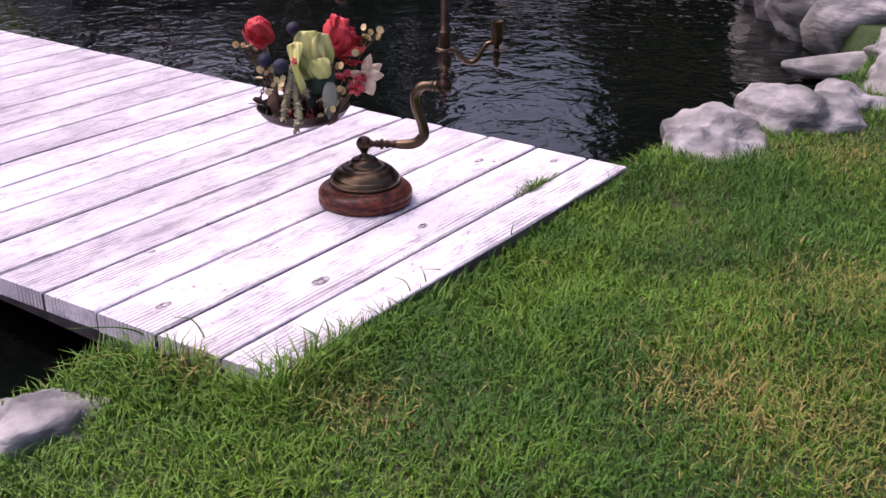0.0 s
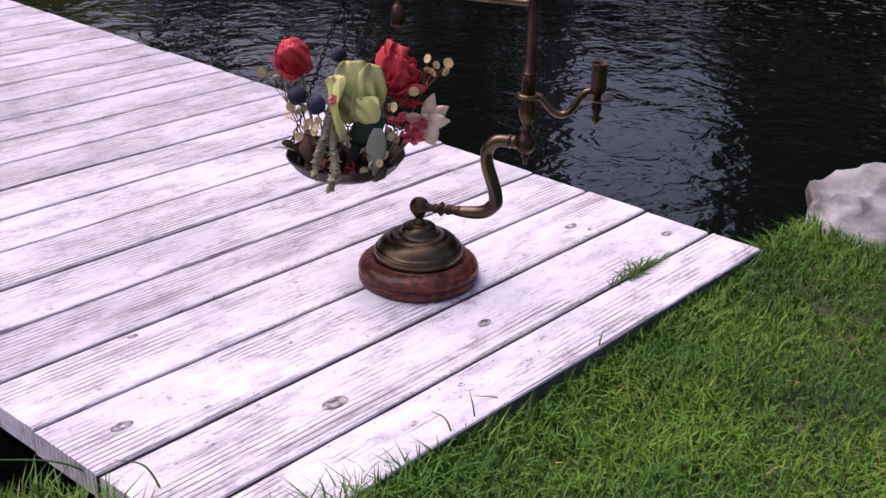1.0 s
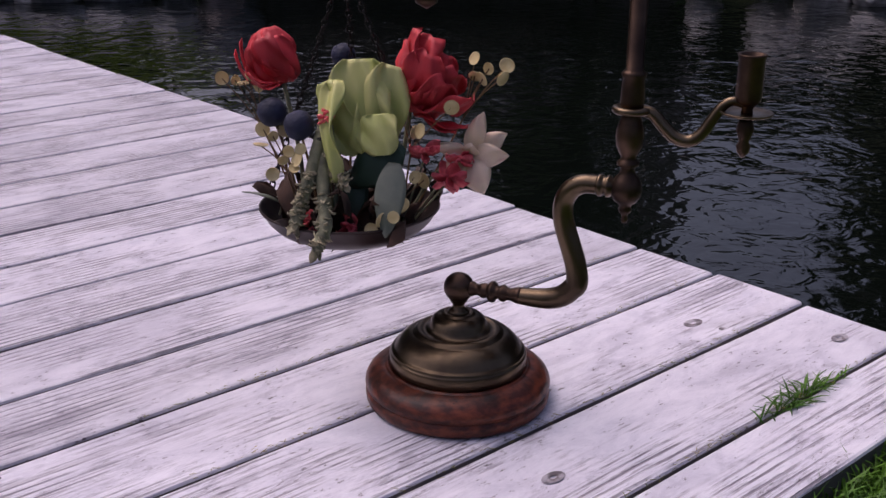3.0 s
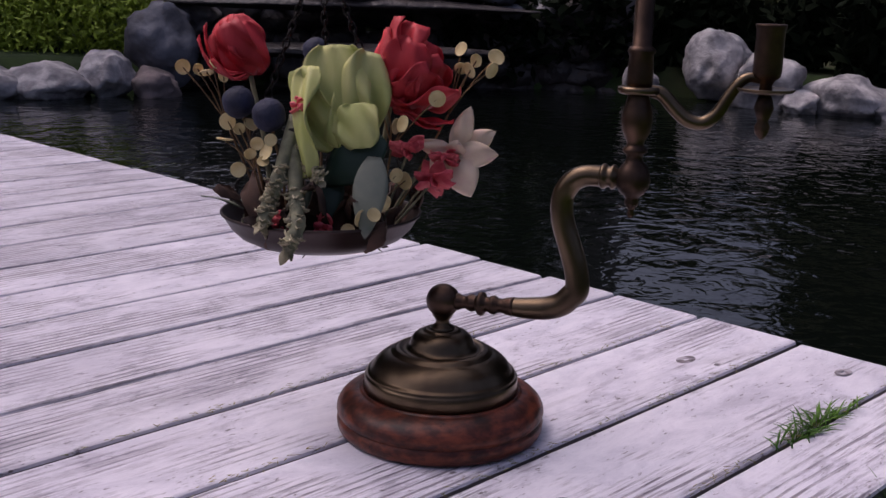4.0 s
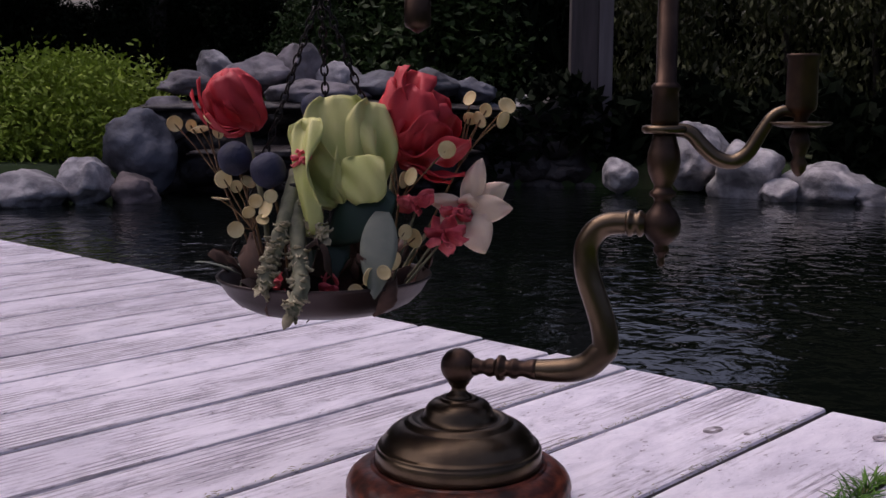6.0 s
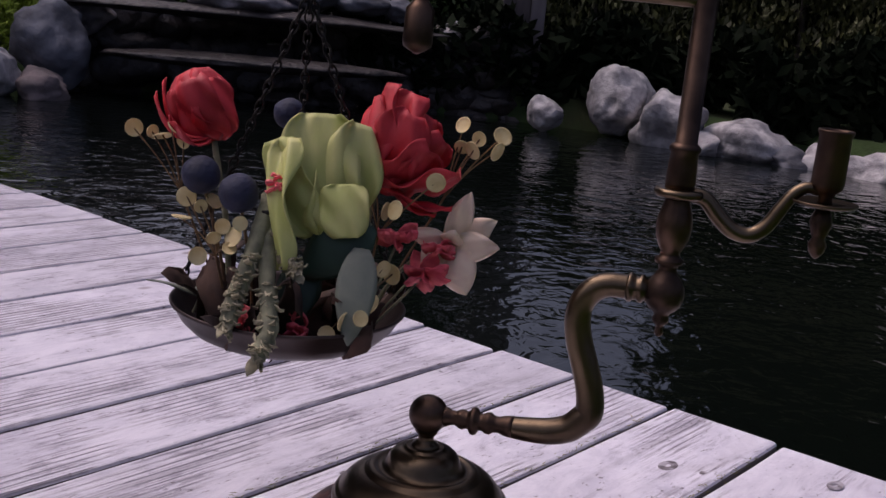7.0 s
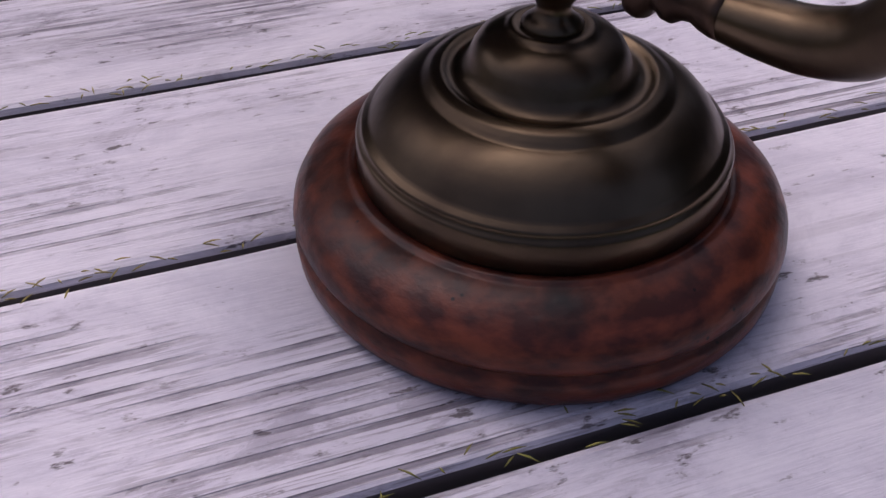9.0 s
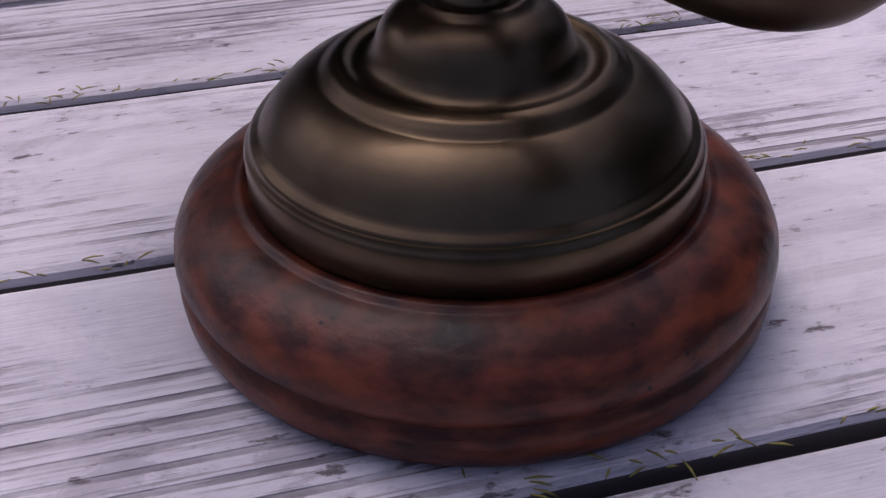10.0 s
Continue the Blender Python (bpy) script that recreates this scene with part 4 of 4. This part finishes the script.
def crown_mesh(name, height, radius, count, size, seed, shape, material, low=0.15, droop=0.0):
    rng = np.random.default_rng(seed)
    clumps = max(30, count // 60)
    hz = rng.uniform(low, 1, clumps) ** (1.0 if shape == "cone" else 0.8)
    prof = (1.02 - hz) if shape == "cone" else np.sqrt(np.clip(1 - (2 * hz - 1) ** 2, 0.05, 1)) if shape == "ball" else np.full(clumps, 1.0) * (1.1 - 0.5 * hz)
    a = rng.uniform(0, 2 * np.pi, clumps)
    q = radius * prof * np.sqrt(rng.uniform(0.25, 1, clumps)) * (1 + 0.22 * np.sin(3 * a + 9 * hz + seed))
    c = np.stack([q * np.cos(a), q * np.sin(a), hz * height], 1)
    which = rng.integers(0, clumps, count)
    spread = np.array([0.17, 0.17, 0.12]) * radius * (0.5 + prof[which])[:, None]
    centres = c[which] + rng.normal(size=(count, 3)) * spread
    centres[:, 2] = np.maximum(centres[:, 2], 0.02)
    v, f = leaves(centres, size, rng, droop)
    ob = raw_mesh(name, v, f, material)
    me = ob.data
    bpy.data.objects.remove(ob)
    return me


def trunk_mesh(height, r, seed):
    rnd = random.Random(seed)
    bm = tube([Vector((0, 0, -0.3)), Vector((rnd.uniform(-0.1, 0.1), 0, height * 0.35)), Vector((rnd.uniform(-0.15, 0.15), rnd.uniform(-0.1, 0.1), height * 0.7)), Vector((0, 0, height * 0.95))], [r, r * 0.8, r * 0.5, r * 0.12], 10)
    for k in range(9):
        z = height * rnd.uniform(0.2, 0.8)
        a = rnd.uniform(0, 6.28)
        tube([Vector((0, 0, z)), Vector((math.cos(a), math.sin(a), 0.25)) * height * 0.09 + Vector((0, 0, z)), Vector((math.cos(a), math.sin(a), 0.5)) * height * 0.17 + Vector((0, 0, z))], [r * 0.3, r * 0.2, r * 0.06], 6, bm, 3)
    me = bpy.data.meshes.new("trunk")
    for f in bm.faces:
        f.smooth = True
    bm.to_mesh(me)
    bm.free()
    me.materials.append(BARK)
    return me


def tree(name, at, crown, trunk, label, scale=1.0, turn=0.0, group="trees round the pond", category="tree", slim=1.0):
    ob = thing(name, at, label, category, group)
    ob.rotation_euler[2] = turn
    ob.scale = (scale * slim, scale * slim, scale)
    for n, me in (("trunk", trunk), ("crown", crown)):
        if me:
            c = new(n, me)
            c.parent = ob
    return ob


TALL = [crown_mesh("crown", 11.0, 2.6, 16000, 0.20, s, "column", LEAF_SHADED, 0.02) for s in (1, 2)]
TALL_T = trunk_mesh(10.0, 0.22, 1)
CONE = crown_mesh("crown", 4.6, 1.9, 14000, 0.09, 3, "cone", LEAF_MID, 0.0)
CONE_T = trunk_mesh(4.2, 0.12, 2)
# tall evergreens, shade in their colour, with open sky over two stretches of the bank
rnd = random.Random(21)
deg = -16.0
while deg < 345:
    gap = 23.5 < deg < 39.5 or 44.5 < deg < 68
    # from 118 degrees on: unseen trees added behind the viewpoint to block sky light
    near = deg < 118
    dist = rnd.uniform(9.6, 11.4) if near else rnd.uniform(14, 17)
    s = rnd.uniform(0.9, 1.25) * (0.105 if gap else 0.66 if near else 0.36)
    tree("evergreen_tree", (dist * math.cos(radians(deg)) - 0.7, dist * math.sin(radians(deg)) - 0.65, 0.1), rnd.choice(TALL), TALL_T, "tall shade-dark evergreen round the pond, unseen ones added to block sky light" if not gap else "low evergreen shrub behind the pond, shade put into its near-black leaves", s, rnd.uniform(0, 6), slim=1.0 if gap else 0.34 if near else 0.60)
    deg += 2.0 if gap else 2.3 if near else 12.0
for deg, dist, s in ((51.5, 10.5, 0.55), (55.2, 11.0, 0.6), (58.2, 10.2, 0.5), (63.5, 10.8, 0.55)):
    tree("bare_tree", (dist * math.cos(radians(deg)) - 0.7, dist * math.sin(radians(deg)) - 0.65, 0.1), None, TALL_T, "dark bare tree trunk behind the waterfall", s, deg)
tree("conifer", (6.19, 6.1, 0.1), CONE, CONE_T, "bushy green conifer behind the waterfall stones", 0.40, 0.3, slim=1.25)
tree("conifer", (5.3, 6.6, 0.1), CONE, CONE_T, "bushy green conifer behind the waterfall stones", 0.28, 1.9)
BUSH = crown_mesh("crown", 1.5, 1.35, 15000, 0.05, 7, "ball", LEAF_BRIGHT, 0.0)
BUSH_T = trunk_mesh(1.2, 0.05, 8)
tree("bush", (2.72, 5.85, -0.08), BUSH, BUSH_T, "rounded bright spring-green bush", 0.42, 0.0, "shrubs", "bush")
tree("bush", (2.15, 6.2, -0.1), BUSH, BUSH_T, "rounded bright spring-green bush", 0.36, 1.0, "shrubs", "bush")
tree("bush", (1.6, 6.5, -0.1), BUSH, BUSH_T, "rounded bright spring-green bush", 0.33, 2.2, "shrubs", "bush")
WILLOW = crown_mesh("crown", 3.4, 1.3, 5000, 0.08, 9, "column", LEAF_WILLOW, 0.05, 1.0)
for x, y, s in ((7.2, 4.35, 0.40), (7.7, 3.5, 0.44), (7.5, 2.7, 0.40), (7.2, 1.9, 0.36)):
    tree("weeping_shrub", (x, y, 0.0), WILLOW, trunk_mesh(3.0, 0.08, 5), "weeping yellow-green shrub in the shade", s, x, "weeping shrubs", "shrub")
# dense backdrop hedge that closes the garden behind, shade in its leaf colour
rng = np.random.default_rng(4)
ang = np.radians(rng.uniform(-20, 122, 30000))
rad = rng.uniform(11.4, 12.8, 30000)
v, f = leaves(np.stack([rad * np.cos(ang), rad * np.sin(ang), rng.uniform(0.1, 1.15, 30000) + 0.16 * np.sin(ang * 40)], 1), 0.13, rng)
# low near-black band added to darken the ground behind the shore rocks
ang2 = np.radians(rng.uniform(2, 47, 16000))
rad2 = rng.uniform(6.75, 7.7, 16000)
rad2 -= 0.4 * (ang2 < radians(25))
v2, f2 = leaves(np.stack([rad2 * np.cos(ang2) - 0.7, rad2 * np.sin(ang2) - 0.65, rng.uniform(-0.05, 0.42, 16000) + 0.08 * np.sin(ang2 * 60)], 1), 0.06, rng)
v, f = np.concatenate([v, v2]), np.concatenate([f, f2 + len(v)])
tagged(raw_mesh("hedge", v, f, LEAF_SHADED), "dense backdrop hedge closing the garden, shade put into its near-black leaves", "hedge", kind="stuff")

# ---- grass ----


def grass_blades(xy, length, width, rng, lean=0.45):
    n = len(xy)
    base = np.c_[xy, ground_height(xy[:, 0], xy[:, 1]) - 0.004]
    a = rng.uniform(0, 2 * np.pi, n)
    d = np.stack([np.cos(a), np.sin(a), np.zeros(n)], 1)
    s = np.stack([-np.sin(a), np.cos(a), np.zeros(n)], 1)
    h = (length * rng.uniform(0.5, 1.25, n))[:, None]
    k = (lean * rng.uniform(0.2, 1.6, n))[:, None]
    w = (width * rng.uniform(0.6, 1.2, n))[:, None]
    up = np.array([0, 0, 1.0])
    m = base + up * h * 0.55 + d * h * k * 0.35
    t = base + up * h * (1 - 0.25 * k) + d * h * k
    v = np.stack([base - s * w, base + s * w, m + s * w * 0.8, m - s * w * 0.8, t], 1).reshape(-1, 3)
    o = np.arange(n)[:, None] * 5
    quad = np.concatenate([np.c_[o, o + 1, o + 2], np.c_[o, o + 2, o + 3], np.c_[o + 3, o + 2, o + 4]], 0)
    return v, quad


rng = np.random.default_rng(12)
N = 340000
xy = np.c_[rng.uniform(-1.7, 2.4, N), rng.uniform(-2.0, 0.05, N)]
keep = (pond_depth(xy[:, 0], xy[:, 1]) < 0.012) & ~((xy[:, 1] > -0.335) & (xy[:, 0] > -0.65) & (xy[:, 0] < 0.52))
near = np.clip(1.2 - np.hypot(xy[:, 0] + 0.2, xy[:, 1] + 0.6) / 2.2, 0.25, 1)
keep &= rng.uniform(size=N) < near
xy = xy[keep]
edge = np.exp(-np.abs(xy[:, 1] + 0.36) / 0.06) * (np.abs(xy[:, 0]) < 0.7)
long_tuft = np.exp(-((xy[:, 0] + 0.70) ** 2 + (xy[:, 1] + 0.16) ** 2) / 0.012) + 0.8 * np.exp(-((xy[:, 0] + 0.60) ** 2 / 0.02 + (xy[:, 1] + 0.38) ** 2 / 0.002))
patch = 0.5 + 0.5 * np.sin(7 * xy[:, 0] + 2.5 * np.sin(5 * xy[:, 1])) * np.sin(6 * xy[:, 1] + 1.7)
length = 0.020 + 0.014 * patch + 0.022 * edge + 0.035 * long_tuft
v, f = grass_blades(xy, length, 0.0015, rng, 0.85)
dry = np.zeros(len(xy))
for cx, cy, s in ((-0.27, -0.83, 0.06), (0.98, -0.69, 0.10), (-0.20, -0.98, 0.12), (-0.60, -0.47, 0.05), (-0.66, -0.22, 0.04), (-0.3, -1.15, 0.10), (0.2, -0.95, 0.10)):
    dry += np.exp(-((xy[:, 0] - cx) ** 2 + (xy[:, 1] - cy) ** 2) / (2 * s * s))
isdry = (rng.uniform(size=len(xy)) < 0.012 + 0.5 * np.clip(dry, 0, 1)).astype(int)
lawn = raw_mesh("grass", v, f, (GRASS, GRASS_DRY), index=np.tile(isdry, 3))
tagged(lawn, "short green lawn grass with yellowed dry patches", "grass", kind="stuff")

# long grass stalks at the deck's corner and the tuft growing between two planks
for k, (x, y, dx, dy, h) in enumerate(((-0.62, -0.10, -0.12, 0.10, 0.06), (-0.66, -0.12, -0.16, 0.05, 0.05), (-0.70, -0.12, -0.15, 0.02, 0.035), (-0.60, -0.18, -0.05, 0.03, 0.09), (-0.28, -0.345, -0.02, 0.03, 0.07), (-0.25, -0.35, 0.03, 0.04, 0.06),
                                       (-0.50, -0.345, 0.0, 0.015, 0.08), (-0.16, -0.345, -0.05, 0.035, 0.05), (0.02, -0.345, 0.03, 0.01, 0.06))):
    a = Vector((x, y, -0.045))
    ob = part("grass_stalk", tube([a, a + Vector((dx * 0.4, dy * 0.4, h * 0.8)), a + Vector((dx, dy, h))], [0.0016, 0.0013, 0.0004], 5), GRASS_DRY if k % 3 == 1 else GRASS, at=a)
    tagged(ob, "long bent grass stalk leaning over the deck edge", "grass", "grass stalks by the deck")
tuft = bmesh.new()
rnd = random.Random(9)
for k in range(90):
    c = Vector((0.275 + rnd.gauss(0, 0.035), -0.243 + rnd.gauss(0, 0.005), -0.004))
    a = rnd.uniform(0, 6.28)
    petal(c, c + Vector((math.cos(a) * 0.03, math.sin(a) * 0.022, rnd.uniform(0.004, 0.022))), UP, rnd.uniform(0.0016, 0.0030), 0.1, -0.1, 0, tuft, nu=3, nv=1, thick=0.0003)
tagged(part("grass_tuft", tuft, GRASS, at=(0.275, -0.243, -0.004)), "small green grass tuft growing between two deck planks", "grass tuft")
crumbs = bmesh.new()
for k in range(520):
    y = rnd.choice(SEAMS[1:5]) + rnd.gauss(0, 0.0035)
    c = Vector((rnd.uniform(-0.3, 0.45), y, 0.0006 + rnd.uniform(0, 0.001)))
    a = rnd.gauss(0, 0.8)
    d = Vector((math.cos(a), math.sin(a), 0)) * rnd.uniform(0.0015, 0.0045)
    petal(c - d, c + d, UP, 0.0009, 0.08, 0, 0, crumbs, nu=2, nv=1, thick=0.0003)
tagged(part("dry_grass_bits", crumbs, GRASS_DRY, at=(0, 0, 0)), "dry grass clippings caught along the plank gaps", "grass clippings", kind="stuff")

# knots and nail holes in the planks
KNOT = mat("dark_knot_wood", (0.42, 0.39, 0.43), 0.8, second=(0.12, 0.10, 0.11), scale=90, low=0.42, high=0.6, bump=0.3)
for x, y, r, k in ((0.349, -0.049, 0.0105, 0.4), (0.449, -0.190, 0.0095, 0.4), (-0.347, -0.185, 0.014, 0.3), (-0.041, -0.179, 0.0095, 0.4), (-0.574, -0.036, 0.011, 0.4), (-0.438, 0.154, 0.006, 0.0), (0.363, -0.082, 0.004, 0.0), (0.07, 0.15, 0.004, 0.0)):
    bm = lathe([(r, 0.0), (r * 0.97, 0.0003), (r * 0.86, 0.0004), (r * 0.78 * k, 0.0003), (r * 0.72 * k, -0.0002)] if k else [(r, -0.0002), (r * 0.8, 0.0003), (0, 0.0003)], (0, 0, 0), 24)
    bmesh.ops.transform(bm, matrix=Matrix.Translation((x, y, -0.0004)) @ Matrix.Diagonal((1.45, 0.85, 1, 1)), verts=bm.verts)
    part("knot", bm, KNOT, deck, "dark knot in a plank", at=(x, y, 0))

# ---- planks ----


def plank(y0, y1, seed):
    rnd = random.Random(seed)
    x0, x1 = -0.655 - 0.06 * min(y0, 0.35) + rnd.uniform(-0.0015, 0.0015), 0.512 + rnd.uniform(-0.004, 0.005)
    c = ((x0 + x1) / 2, (y0 + y1) / 2, 0)
    bm = bmesh.new()
    nx = 24
    top = 0.0 - 0.0006 - rnd.uniform(0, 0.0012)
    prof = [(y0, -0.036), (y0, top - 0.004), (y0 + 0.0012, top - 0.0012), (y0 + 0.004, top)] + [(y0 + 0.004 + (y1 - y0 - 0.008) * k / 4, top) for k in range(1, 4)] + [(y1 - 0.004, top), (y1 - 0.0012, top - 0.0012), (y1, top - 0.004), (y1, -0.036)]
    rows = []
    for i in range(nx + 1):
        s = i / nx
        x = x0 + (x1 - x0) * s
        wob = 0.0013 * noise.noise(Vector((x * 9, y0 * 7, seed)))
        wob2 = 0.0013 * noise.noise(Vector((x * 9, y1 * 7, seed + 9)))
        rows.append([bm.verts.new((x - 0.06 * (min(y, 0.35) - min(y0, 0.35)) * (1 - s), y + (wob if k < 5 else wob2) * (k not in (5, 6)), z + 0.0006 * noise.noise(Vector((x * 6, y * 30, 3.0))) * (z > -0.02))) for k, (y, z) in enumerate(prof)])
    for a, b in zip(rows, rows[1:]):
        for k in range(len(prof)):
            q = (k + 1) % len(prof)
            # sides and underside: weathered timber, with the gap's shade put into the colour
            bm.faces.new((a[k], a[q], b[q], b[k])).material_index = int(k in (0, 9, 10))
    bm.faces.new(rows[0][::-1])
    bm.faces.new(rows[-1])
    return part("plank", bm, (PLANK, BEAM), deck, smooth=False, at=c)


for k, (a, b) in enumerate(zip(SEAMS, SEAMS[1:])):
    plank(a + (GAP / 2 if k else 0), b - GAP / 2, 100 + k)
